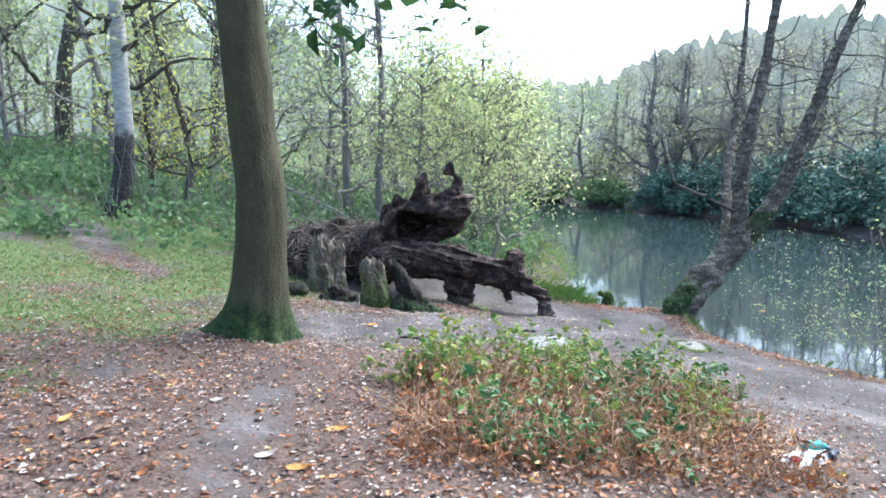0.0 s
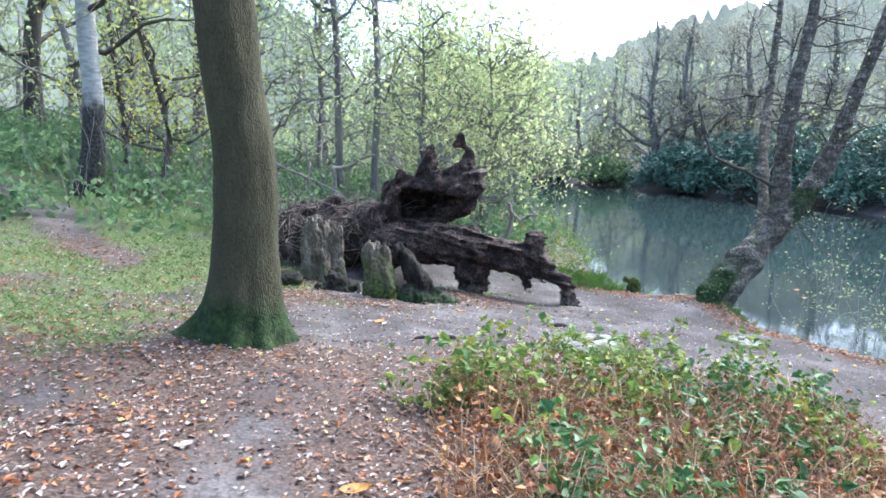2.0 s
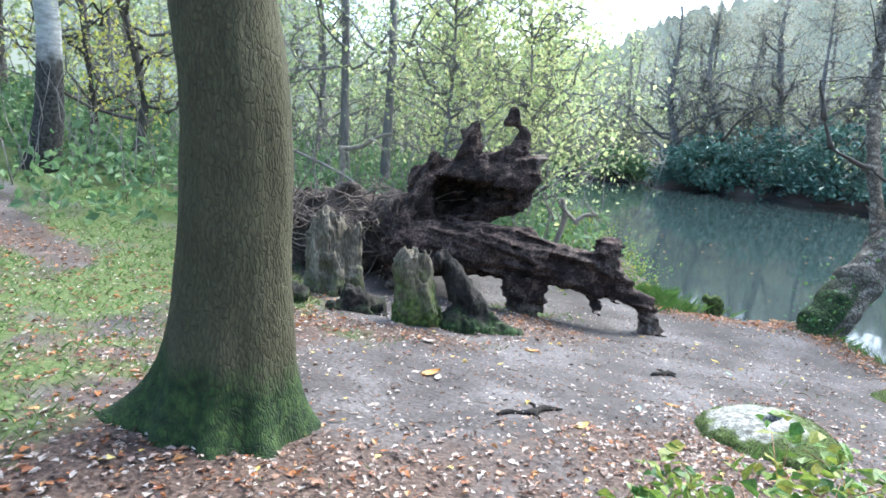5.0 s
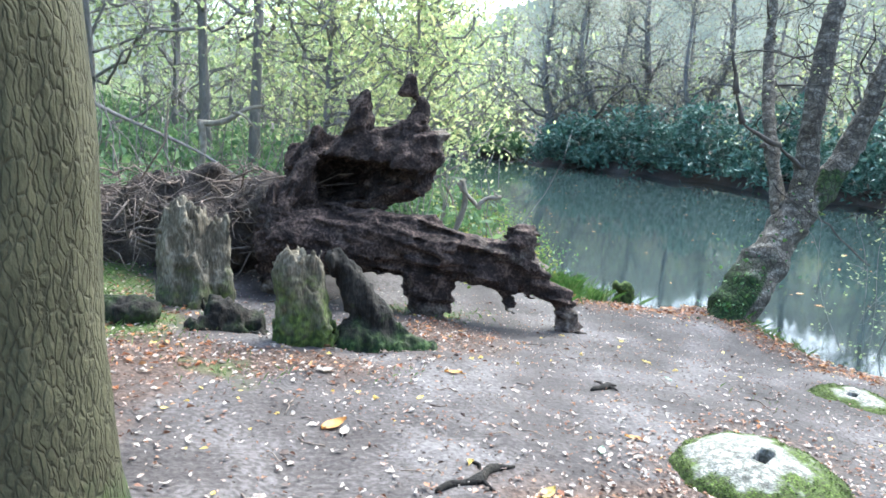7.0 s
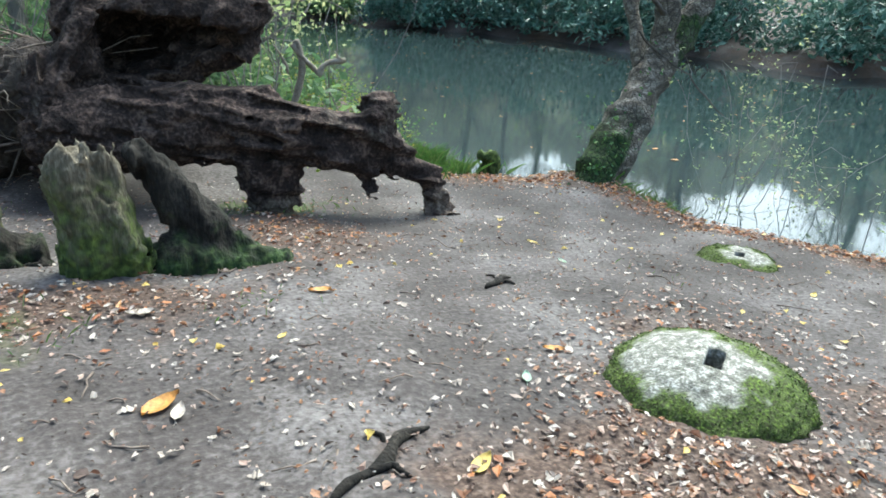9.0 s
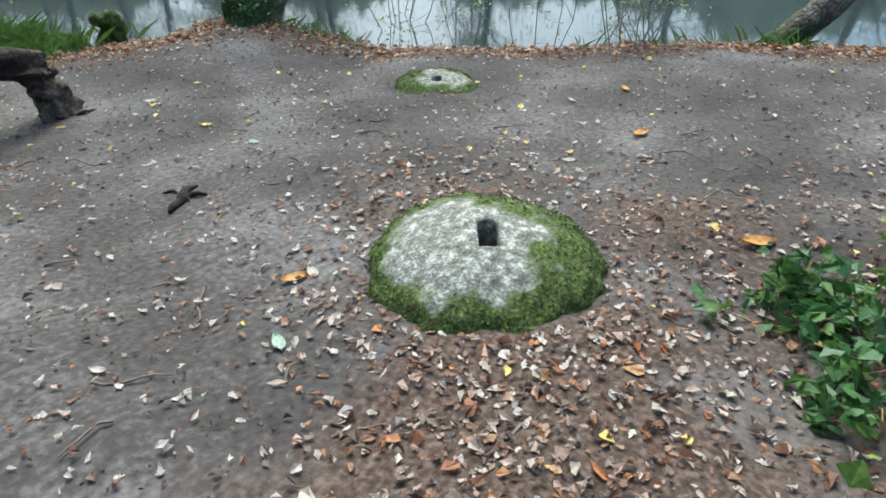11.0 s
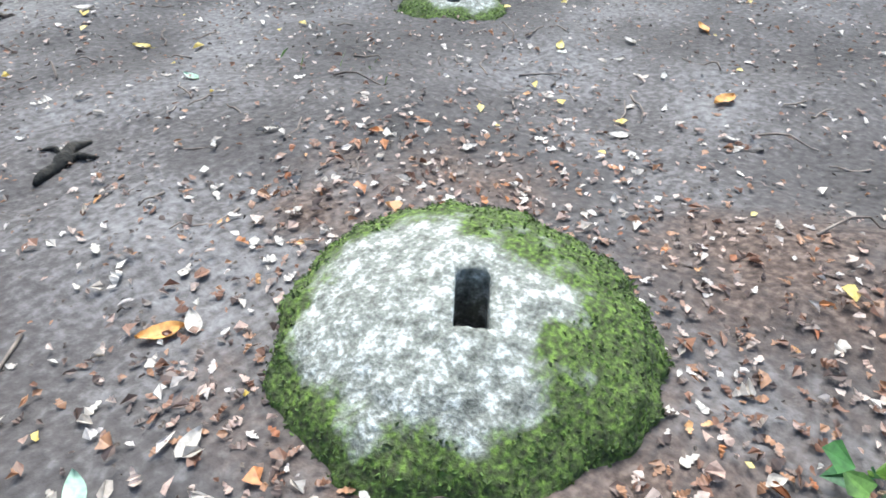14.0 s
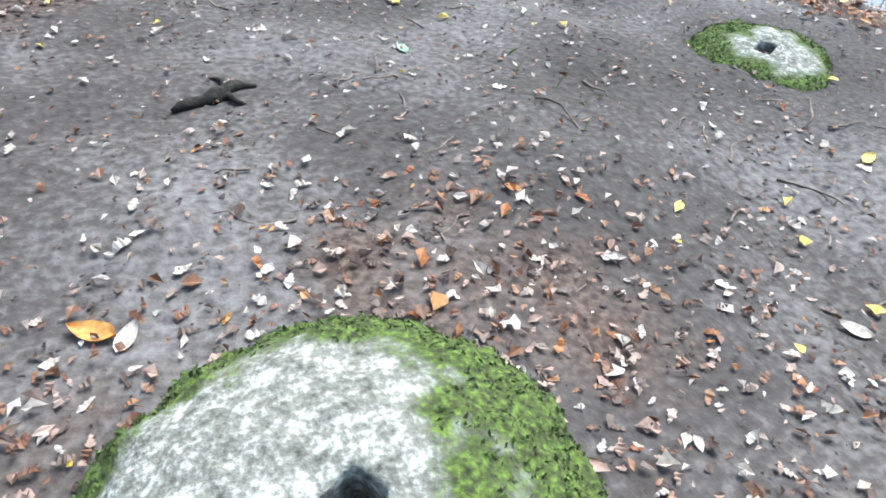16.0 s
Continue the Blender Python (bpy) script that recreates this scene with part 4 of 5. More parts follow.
# ---- millstones ----
def millstone(at, radius, thick, hole_w, hole_l, turn, seed, bare, full):
    root = thing("millstone", None, "round old millstone, pale lichen and moss, square hole", "millstone", group="millstones", at=pose(*at))
    c, s = math.cos(turn), math.sin(turn)

    def field(p):
        x, y = p[..., 0] * c + p[..., 1] * s, -p[..., 0] * s + p[..., 1] * c
        r = np.hypot(p[..., 0], p[..., 1]) + 0.022 * fbm(p, 3, seed) + 0.012 * fbm(p, 11, seed + 2)
        top = thick * (1 - 0.72 * np.clip(r / radius, 0, 1.15) ** 2.4)
        q1, q2 = r - radius, p[..., 2] - top
        d = np.maximum(np.maximum(q1, q2), -0.22 - p[..., 2]) + 0.02 * np.exp(-((q1 - q2) / 0.06) ** 2)
        d = d + 0.004 * fbm(p, 14, seed + 4) + 0.006 * fbm(p, 34, seed + 6, 2) + 0.03 * np.clip((r - radius * 0.72) / (radius * 0.3), 0, 1) * fbm(p, 9, seed + 12)
        hole = np.maximum(np.maximum(np.abs(x) - hole_l / 2, np.abs(y) - hole_w / 2), -0.17 - p[..., 2])
        return np.maximum(d, -hole)

    def moss(v):
        r = np.hypot(v[:, 0], v[:, 1])
        a = np.arctan2(v[:, 1], v[:, 0])
        edge = radius * (full + 0.16 * np.cos(a - bare))
        wob = 0.13 * fbm(v, 4.5, seed + 8)
        return np.clip(0.5 + (r + wob - edge) / 0.16, 0, 1)

    me = surface("stone", field, (-radius - 0.12, -radius - 0.12, -0.24), (radius + 0.12, radius + 0.12, thick + 0.1), 0.0145, M["stone"], {"moss": moss})
    part_of(root, "stone", me)
    co = np.zeros(len(me.vertices) * 3, np.float32)
    me.vertices.foreach_get("co", co)
    co = co.reshape(-1, 3)
    rg = np.random.RandomState(seed + 1)
    grown = co[(moss(co) + 0.3 * fbm(co, 16, seed + 9) > 0.75) & (co[:, 2] > -0.08) & (np.hypot(co[:, 0], co[:, 1]) > radius * 0.45)]
    grown = grown[rg.randint(0, len(grown), 5200)] + rg.normal(0, 0.004, (5200, 3))
    part_of(root, "moss", cheap_leaves("moss", M["moss_tuft"], grown, 0.016, seed, 0.1, 0.5), "cushions of green moss", "stuff")
    rr = np.random.RandomState(seed)
    lv = np.stack([rr.uniform(-hole_l / 2.4, hole_l / 2.4, 22), rr.uniform(-hole_w / 2.6, hole_w / 2.6, 22), rr.uniform(-0.13, -0.07, 22)], -1)
    lv = np.stack([lv[:, 0] * c - lv[:, 1] * s, lv[:, 0] * s + lv[:, 1] * c, lv[:, 2]], -1)
    thing("leaves_in_hole", leaves_mesh("leaves_in_hole", M["litter_rust"], lv, 0.045, seed), "damp brown leaves in the stone's hole", "leaves", "stuff", at=pose(*at))


millstone((1.5, 8.84, 0.7), 0.53, 0.2, 0.088, 0.185, math.atan2(0.1, 0.157), 200, radians(140), 0.64)
millstone((4.14, 10.74, zed(4.14, 10.74) - 0.05), 0.4, 0.1, 0.085, 0.12, math.atan2(0.1, 0.157), 230, radians(300), 0.5)


# ---- brambles and dry growth by the start ----
def bramble(at, rx, ry, tall, count, mat, seed, size=0.066, label="green bramble bush with toothed leaves"):
    root = thing("bramble_bush", None, label, "bush", group="brambles", at=pose(at[0], at[1], zed(*at)))
    r, b, lv = np.random.RandomState(seed), Bits(), []
    for k in range(max(10, count // 22)):
        a = np.array([r.uniform(-rx, rx) * 0.8, r.uniform(-ry, ry) * 0.8, 0.0])
        a[2] = zed(at[0] + a[0], at[1] + a[1]) - zed(*at) - 0.03
        e = a + np.array([r.normal(0, rx * 0.5), r.normal(0, ry * 0.5), tall * r.uniform(0.3, 1.45)])
        w = bend(a, e, 7, 0.16, seed + k)
        b.tube(w, np.linspace(0.006, 0.0025, 7), 4)
        for _ in range(11):
            q = w[r.randint(1, 7)] + r.normal(0, 0.06, 3)
            for _ in range(3):
                lv.append(q + r.normal(0, size * 0.42, 3))
    part_of(root, "stems", b.mesh("stems", M["stalk"]), "", "stuff")
    part_of(root, "leaves", leaves_mesh("leaves", mat, np.array(lv), size, seed, 0.62, 0.68), "", "stuff")


for at, rx, ry, tall, count, mat, seed in (
        ((0.42, 4.75), 0.42, 0.32, 0.42, 300, "bramble", 1), ((0.95, 4.7), 0.4, 0.3, 0.3, 120, "bramble", 2), ((1.5, 4.9), 0.45, 0.35, 0.28, 90, "bramble", 3),
        ((-0.05, 6.3), 0.4, 0.3, 0.42, 170, "bramble_sun", 4), ((0.55, 6.5), 0.45, 0.3, 0.48, 210, "bramble_sun", 5), ((1.2, 6.6), 0.45, 0.32, 0.55, 230, "bramble_sun", 6),
        ((1.85, 6.65), 0.45, 0.32, 0.42, 190, "bramble", 7), ((2.45, 6.5), 0.45, 0.4, 0.38, 150, "bramble_sun", 8), ((1.15, 6.95), 0.4, 0.22, 0.55, 190, "bramble_sun", 9),
        ((0.75, 5.6), 0.5, 0.4, 0.4, 110, "bramble_sun", 10), ((1.7, 5.8), 0.5, 0.4, 0.35, 90, "bramble", 11), ((1.75, 7.1), 0.35, 0.22, 0.5, 170, "bramble_sun", 12),
        ((2.3, 5.6), 0.35, 0.35, 0.25, 50, "bramble_sun", 13), ((-0.4, 6.25), 0.35, 0.3, 0.4, 90, "bramble_sun", 14), ((0.0, 6.95), 0.4, 0.25, 0.4, 110, "bramble_sun", 15), ((0.6, 7.1), 0.4, 0.25, 0.52, 150, "bramble_sun", 16), ((2.9, 6.9), 0.4, 0.4, 0.35, 110, "bramble", 17), ((2.3, 7.15), 0.35, 0.25, 0.5, 130, "bramble_sun", 18), ((1.5, 7.4), 0.3, 0.22, 0.2, 22, "bramble", 19), ((1.85, 7.6), 0.3, 0.18, 0.12, 22, "bramble", 20)):
    bramble(at, rx, ry, tall, count, M[mat], seed)


def dry_growth():
    r, b = np.random.RandomState(17), Bits()
    for k in range(1500):
        x, y = r.uniform(-0.3, 2.9), r.uniform(4.3, 7.0)
        a = np.array([x, y, zed(x, y) - 0.02])
        e = a + np.array([r.normal(0, 0.2), r.normal(0, 0.2), r.uniform(0.06, 0.45)])
        b.tube(bend(a, e, 4, 0.18, k), np.linspace(0.004, 0.002, 4), 4)
    root = thing("dry_bracken", b.mesh("dry_bracken", M["stalk"]), "dry brown bracken stalks among the brambles", "bracken", "stuff")
    p = np.stack([r.uniform(-0.4, 2.9, 4200), r.uniform(4.1, 7.1, 4200), np.zeros(4200)], -1)
    p[:, 2] = height(p[:, 0], p[:, 1]) + np.abs(r.normal(0, 0.13, 4200)) + 0.01
    part_of(root, "dry_leaves", leaves_mesh("dry_leaves", M["litter_rust"], p, 0.06, 5, 0.35), "curled rust-brown leaves", "stuff")


dry_growth()


# ---- leaf litter ----
def scatter(name, mat, count, size, seed, box, weight, label, aspect=0.55):
    r = np.random.RandomState(seed)
    x, y = r.uniform(box[0], box[1], count * 4), r.uniform(box[2], box[3], count * 4)
    keep = (r.rand(count * 4) < weight(x, y)) & (pond_depth(x, y) < -0.12) & (np.hypot(x - 1.5, y - 8.84) > 0.53)
    x, y = x[keep][:count], y[keep][:count]
    z = height(x, y) + 0.008 + np.abs(r.normal(0, 0.006, len(x)))
    thing(name, leaves_mesh(name, mat, np.stack([x, y, z], -1), size, seed, 0.88, aspect), label, "leaves", "stuff")


scatter("fallen_leaves", M["litter"], 30000, 0.04, 41, (-8, 7, 0.2, 16), lambda x, y: np.clip(covers(x, y)[0], 0.05, 1) ** 1.3, "mixed brown and pale fallen oak leaves")
scatter("small_fallen_leaves", M["litter"], 18000, 0.026, 43, (-4, 6.8, 5.0, 14.6), lambda x, y: np.clip(covers(x, y)[0], 0.25, 1), "small crumbled brown leaves on bare earth")
scatter("rusty_leaves", M["litter_rust"], 11000, 0.05, 42, (-7, 7, 0.4, 15), lambda x, y: np.clip(covers(x, y)[0] - 0.25, 0.0, 1) * np.where(np.hypot(x - 1.2, y - 8.3) < 1.7, 0.3, 1.0), "rust-red fallen leaves")
scatter("shore_leaves", M["litter_rust"], 6500, 0.055, 44, (2.5, 8, 5, 15), lambda x, y: np.exp(-((pond_depth(x, y) + 0.4) / 0.24) ** 2), "orange leaves drifted along the bank")
scatter("yellow_leaves", M["leaf_yellow"], 260, 0.045, 45, (-3, 6.5, 1, 14), lambda x, y: 0.3 + 0 * x, "scattered yellow birch leaves", 0.8)
scatter("pale_leaves", M["leaf_pale"], 6500, 0.042, 46, (-8, 6, 0.6, 15), lambda x, y: np.clip(covers(x, y)[0], 0.05, 1), "pale upturned leaves", 0.5)
scatter("earth_crumbs", M["mound"], 9000, 0.013, 47, (-3, 6.5, 6, 14), lambda x, y: 0.6 + 0 * x, "dark crumbs of earth and bark", 0.8)


def oak_litter(name, mat, count, size, seed, box, weight, label):
    """Lobed, gently curled oak leaves lying flat, near enough to show their outline."""
    r = np.random.RandomState(seed)
    x, y = r.uniform(box[0], box[1], count * 5), r.uniform(box[2], box[3], count * 5)
    keep = (r.rand(count * 5) < weight(x, y)) & (pond_depth(x, y) < -0.12) & (np.hypot(x - 1.5, y - 8.84) > 0.5)
    x, y = x[keep][:count], y[keep][:count]
    k = len(x)
    u = np.array([0, 0.16, 0.3, 0.42, 0.56, 0.68, 0.84, 1.0]) - 0.5
    half = np.array([0.03, 0.14, 0.1, 0.25, 0.17, 0.29, 0.2, 0.02])
    s = size * r.uniform(0.55, 1.4, (k, 1))
    turn, tilt, curl, cup = r.uniform(0, 6.28, (k, 1)), r.normal(0, 0.22, (k, 1)), r.normal(0.25, 0.5, (k, 1)), r.normal(0.3, 0.5, (k, 1))
    rows = []
    for side in (-1, 1):
        wide = half * r.uniform(0.65, 1.25, (k, 8)) * side
        px, py = u + 0 * wide, wide
        pz = curl * u**2 + cup * np.abs(wide) + tilt * wide + r.normal(0, 0.02, (k, 8))
        rows.append(np.stack([(px * np.cos(turn) - py * np.sin(turn)) * s, (px * np.sin(turn) + py * np.cos(turn)) * s, pz * s], -1))
    v = np.concatenate(rows, 1)
    v[..., 2] -= v[..., 2].min(1, keepdims=True)
    v = v + np.stack([x, y, height(x, y) + 0.003 + np.abs(r.normal(0, 0.005, k))], -1)[:, None]
    q = np.array([(i, i + 8, i + 9, i + 1) for i in range(7)])
    f = (np.arange(k)[:, None, None] * 16 + q).reshape(-1, 4)
    thing(name, mesh_from(name, v.reshape(-1, 3), f, mat, smooth=False), label, "leaves", "stuff")


def by_stone(x, y):
    d = np.hypot(x - 1.5, y - 8.84)
    n = vnoise(np.stack([x, y, 0 * x], -1), 2.2, 88)
    return np.clip(0.75 * np.exp(-((d - 0.62) / 0.3) ** 2) + 0.9 * np.exp(-((x - 1.2) / 1.0) ** 2 - ((y - 7.9) / 0.55) ** 2) + 0.3 * np.exp(-((x - 2.7) / 0.8) ** 2 - ((y - 9.6) / 0.7) ** 2) + 0.35 * n - 0.05, 0.03, 1)


oak_litter("oak_leaves", M["litter"], 1300, 0.036, 71, (-0.6, 3.9, 7.2, 10.6), by_stone, "brown and pale lobed oak leaves round the millstone")
oak_litter("rust_oak_leaves", M["litter_rust"], 90, 0.04, 72, (-0.6, 3.9, 7.2, 10.6), by_stone, "rust-coloured lobed oak leaves round the millstone")
oak_litter("pale_oak_leaves", M["leaf_pale"], 300, 0.05, 73, (-2.4, 3.9, 7.2, 12.0), lambda x, y: 0.35 + 0.5 * by_stone(x, y), "pale upturned lobed oak leaves on the earth")


def big_leaf(x, y, size, mat, turn, label):
    """A single large leaf lying on the ground: a bent blade with a midrib and stalk."""
    n = 9
    t = np.linspace(0, 1, n)
    w = np.sin(np.pi * t**0.8) ** 0.8 * 0.24
    v, f = [], []
    for k in range(n):
        for c in (-1, -0.5, 0, 0.5, 1):
            v.append(((t[k] - 0.5) * size, c * w[k] * size, size * (0.10 * abs(c) + 0.10 * (t[k] - 0.5) ** 2 * 2 + 0.012 * math.sin(9 * k + c * 5))))
    for k in range(n - 1):
        for c in range(4):
            f.append((k * 5 + c, (k + 1) * 5 + c, (k + 1) * 5 + c + 1, k * 5 + c + 1))
    bits = Bits()
    bits.put(np.array(v), np.array(f))
    bits.tube([(-0.72 * size, 0, 0.02 * size), (-0.45 * size, 0, 0.012 * size)], [0.012 * size, 0.014 * size], 4)
    ob = thing("fallen_leaf", bits.mesh("fallen_leaf", M[mat]), label, "leaf", group="large fallen leaves", at=pose(x, y, zed(x, y) + 0.008, 4, -3, turn))
    return ob


for x, y, size, mat, turn in ((2.26, 7.65, 0.17, "leaf_orange", 120), (1.98, 7.41, 0.10, "leaf_yellow", 40), (3.63, 8.58, 0.15, "leaf_orange", 160), (3.08, 8.87, 0.11, "leaf_pale", 130),
                              (0.64, 9.05, 0.10, "leaf_palegreen", 60), (0.86, 8.96, 0.09, "leaf_pale", 10), (1.05, 9.36, 0.13, "leaf_orange", 150), (1.13, 9.32, 0.10, "leaf_pale", 60),
                              (2.58, 12.39, 0.14, "leaf_pale", 140), (2.44, 11.55, 0.11, "leaf_yellow", 120), (-1.06, 9.36, 0.19, "leaf_orange", 30), (-1.0, 9.28, 0.12, "leaf_pale", 70),
                              (0.0, 10.5, 0.15, "leaf_orange", 170), (0.03, 8.48, 0.14, "leaf_yellow", 30), (-1.07, 10.4, 0.16, "leaf_pale", 175), (-0.82, 4.85, 0.19, "leaf_orange", 10),
                              (-1.85, 5.15, 0.13, "leaf_pale", 25), (-1.2, 4.2, 0.16, "leaf_pale", 20), (-0.95, 4.05, 0.17, "leaf_orange", 5), (-2.6, 4.3, 0.14, "leaf_orange", 80),
                              (2.3, 10.9, 0.1, "leaf_palegreen", 100), (3.9, 9.6, 0.1, "leaf_yellow", 20), (4.2, 9.3, 0.09, "leaf_pale", 80), (4.6, 9.0, 0.12, "leaf_orange", 50), (0.2, 9.5, 0.07, "leaf_pale", 110), (-0.4, 9.9, 0.07, "leaf_yellow", 30)):
    y = y + (0.21 if y > 7.2 else 0.0)
    big_leaf(x, y, size, mat, turn, "large " + {"leaf_orange": "orange-brown", "leaf_yellow": "yellow", "leaf_pale": "pale cream", "leaf_palegreen": "pale green"}[mat] + " leaf lying on the earth")


def ground_sticks():
    r = np.random.RandomState(23)
    for k in range(110):
        x, y = r.uniform(-1.6, 4.2), r.uniform(7.8, 12.5)
        if math.hypot(x - 1.5, y - 8.84) < 0.62 or (-0.4 < x and y < 8.0 and x < 2.2):
            continue
        a, ln = r.uniform(0, 6.28), r.uniform(0.08, 0.32)
        e = (x + math.cos(a) * ln, y + math.sin(a) * ln)
        b = Bits()
        b.tube(bend((x, y, zed(x, y) + 0.008), (*e, zed(*e) + 0.012), 6, 0.08, k), np.linspace(0.006, 0.003, 6), 5)
        thing("twig", b.mesh("twig", M["twig"]), "thin dry twig on the earth", "twig", group="twigs on the ground")
    for (x, y), (u, v), rad in (((1.27, 10.7), (1.6, 10.86), 0.032), ((-0.6, 8.66), (-0.05, 9.0), 0.03)):
        b = Bits()
        line = bend((x, y, zed(x, y)), (u, v, zed(u, v)), 14, 0.1, 4)
        line[:, 2] = height(line[:, 0], line[:, 1]) + 0.01
        b.tube(line, rad * np.sin(np.linspace(0.3, 2.8, 14)) * (1 + 0.2 * np.sin(np.arange(14) * 1.3)), 12, 0.3, 4)
        for m, (q, dx, dy) in enumerate(((4, 0.16, -0.05), (8, -0.06, 0.15))):
            c = line[q]
            side = bend(c, (c[0] + dx, c[1] + dy, zed(c[0] + dx, c[1] + dy) - 0.01), 8, 0.12, m)
            b.tube(side, np.linspace(rad * 0.6, 0.008, 8), 8, 0.2, m)
        thing("surface_root", b.mesh("surface_root", M["damp_log"]), "worn dark forked tree root breaking the earth", "root", group="surface roots")


ground_sticks()


# ---- litter ----
def rubbish():
    x, y = 2.86, 4.86
    at = pose(x, y, zed(x, y) + 0.075, 0, 0, 25) @ Matrix.Scale(1.25, 4)
    root = thing("crumpled_bag", None, "crumpled white plastic bag with red print", "litter", at=at)
    f = lambda p: cone(p, (-0.13, 0, 0), (0.13, 0.02, 0), 0.065, 0.05) + 0.035 * np.abs(fbm(p, 11, 81)) + 0.012 * fbm(p, 25, 83) - 0.01
    white = stuff_mat("white plastic", [(0.6, 0.62, 0.65), (0.78, 0.8, 0.82), (0.85, 0.86, 0.86)], 12, rough=0.35, spec=0.5)
    part_of(root, "bag", surface("bag", f, (-0.25, -0.15, -0.12), (0.25, 0.15, 0.14), 0.009, white))
    for nm, col, c in (("red_patch", (0.6, 0.05, 0.06), (-0.17, -0.02, 0.06)), ("teal_patch", (0.05, 0.3, 0.25), (0.14, 0.05, 0.05)), ("dark_patch", (0.03, 0.04, 0.06), (0.2, -0.03, 0.03))):
        cc = np.array(c)
        g = lambda p, cc=cc: np.linalg.norm((p - cc) / np.array([1.3, 1, 0.6]), axis=-1) - 0.045 + 0.03 * fbm(p, 14, 85)
        part_of(root, nm, surface(nm, g, cc - 0.1, cc + 0.1, 0.009, stuff_mat(nm, [tuple(q * 0.7 for q in col), col], 20, rough=0.4)))


rubbish()


# ---- grass ----
def blades(name, count, seed, place, tall, label, mat="grass"):
    r = np.random.RandomState(seed)
    p = place(r, count)
    k = len(p)
    a = r.uniform(0, 6.28, k)
    side = np.stack([np.cos(a), np.sin(a), 0 * a], -1) * 0.0026 * r.uniform(0.7, 1.5, (k, 1))
    hgt = tall * r.uniform(0.4, 1.3, (k, 1))
    lean = np.stack([r.normal(0, 0.4, k), r.normal(0, 0.4, k), np.ones(k)], -1)
    v = np.stack([p - side, p + side, p + side * 0.7 + lean * hgt * 0.55 * [1, 1, 1], p + lean * hgt * [1.5, 1.5, 0.95]], 1).reshape(-1, 3)
    thing(name, mesh_from(name, v, np.arange(k * 4).reshape(-1, 4), M[mat], smooth=False), label, "grass", "stuff")


def on_turf(r, n):
    x, y = r.uniform(-13, 3, n), r.uniform(3.5, 17, n)
    k = r.rand(n) < np.clip(covers(x, y)[1] * 1.3 - 0.15, 0, 1)
    x, y = x[k], y[k]
    return np.stack([x, y, height(x, y) - 0.005], -1)


def on_shore(r, n):
    x, y = r.uniform(3, 7.5, n), r.uniform(5, 16, n)
    d = pond_depth(x, y)
    k = (r.rand(n) < np.exp(-((d + 0.15) / 0.18) ** 2)) & (vnoise(np.stack([x, y, 0 * x], -1), 1.2, 77) > 0.05)
    x, y = x[k], y[k]
    return np.stack([x, y, height(x, y) - 0.02], -1)


def tuft(cx, cy, s):
    def place(r, n):
        x, y = cx + r.normal(0, s, n), cy + r.normal(0, s, n)
        return np.stack([x, y, np.maximum(height(x, y), WATER) - 0.01], -1)
    return place


blades("turf_grass", 90000, 51, on_turf, 0.06, "short green and fading grass")
blades("bank_grass", 24000, 52, on_shore, 0.16, "tufts of bank grass above the water")
blades("rush_tuft", 420, 53, tuft(3.2, 15.2, 0.3), 0.24, "green rush tuft at the water's edge")
blades("rush_tuft", 300, 54, tuft(2.8, 15.7, 0.3), 0.26, "green rush tuft at the water's edge")


# ---- shrubs and undergrowth ----
def leaf_heap(centres, spread, per, r):
    c = np.repeat(np.asarray(centres), per, 0)
    return c + r.normal(0, 1, c.shape) * spread


def undergrowth():
    r = np.random.RandomState(61)
    n = 900
    x, y = r.uniform(-26, 2.6, n), r.uniform(12.5, 34, n)
    k = (pond_depth(x, y) < -0.3) & (y > 13.5 + np.where(x > -5, 2.6, 0.0)) & (trail(x, y) < 0.2) & (y + 0.95 * x > 5.2)
    x, y = x[k], y[k]
    c = np.stack([x, y, height(x, y) + r.uniform(0.1, 0.55, len(x))], -1)
    thing("undergrowth", cheap_leaves("undergrowth", M["shrub"], leaf_heap(c, np.array([0.45, 0.45, 0.25]), 75, r), 0.19, 3), "low green brambles and ferns of the woodland floor", "undergrowth", "stuff")
    n = 150
    x, y = r.uniform(1.2, 3.7, n), r.uniform(14.9, 24, n)
    k = (pond_depth(x, y) < -0.12) & (y > 15.2 - 0.0 * x)
    x, y = x[k], y[k]
    c = np.stack([x, y, height(x, y) + r.uniform(0.05, 0.4, len(x))], -1)
    thing("bank_plants", leaves_mesh("bank_plants", M["bramble_sun"], leaf_heap(c, np.array([0.22, 0.22, 0.16]), 45, r), 0.06, 5, 0.45), "leafy green plants along the pond bank", "plants", "stuff")
    b = Bits()
    for i in range(260):
        q = np.array([r.uniform(-9, 2.5), r.uniform(15.5, 24), 0.0])
        if pond_depth(q[0], q[1]) > -0.3:
            continue
        q[2] = zed(q[0], q[1])
        b.tube(bend(q, q + np.array([r.normal(0, 0.5), r.normal(0, 0.3), r.uniform(0.8, 3.2)]), 6, 0.08, i), np.linspace(0.014, 0.004, 6), 4)
    thing("thin_saplings", b.mesh("thin_saplings", M["bark"]), "thin bare grey saplings and stems", "saplings", "stuff")


undergrowth()


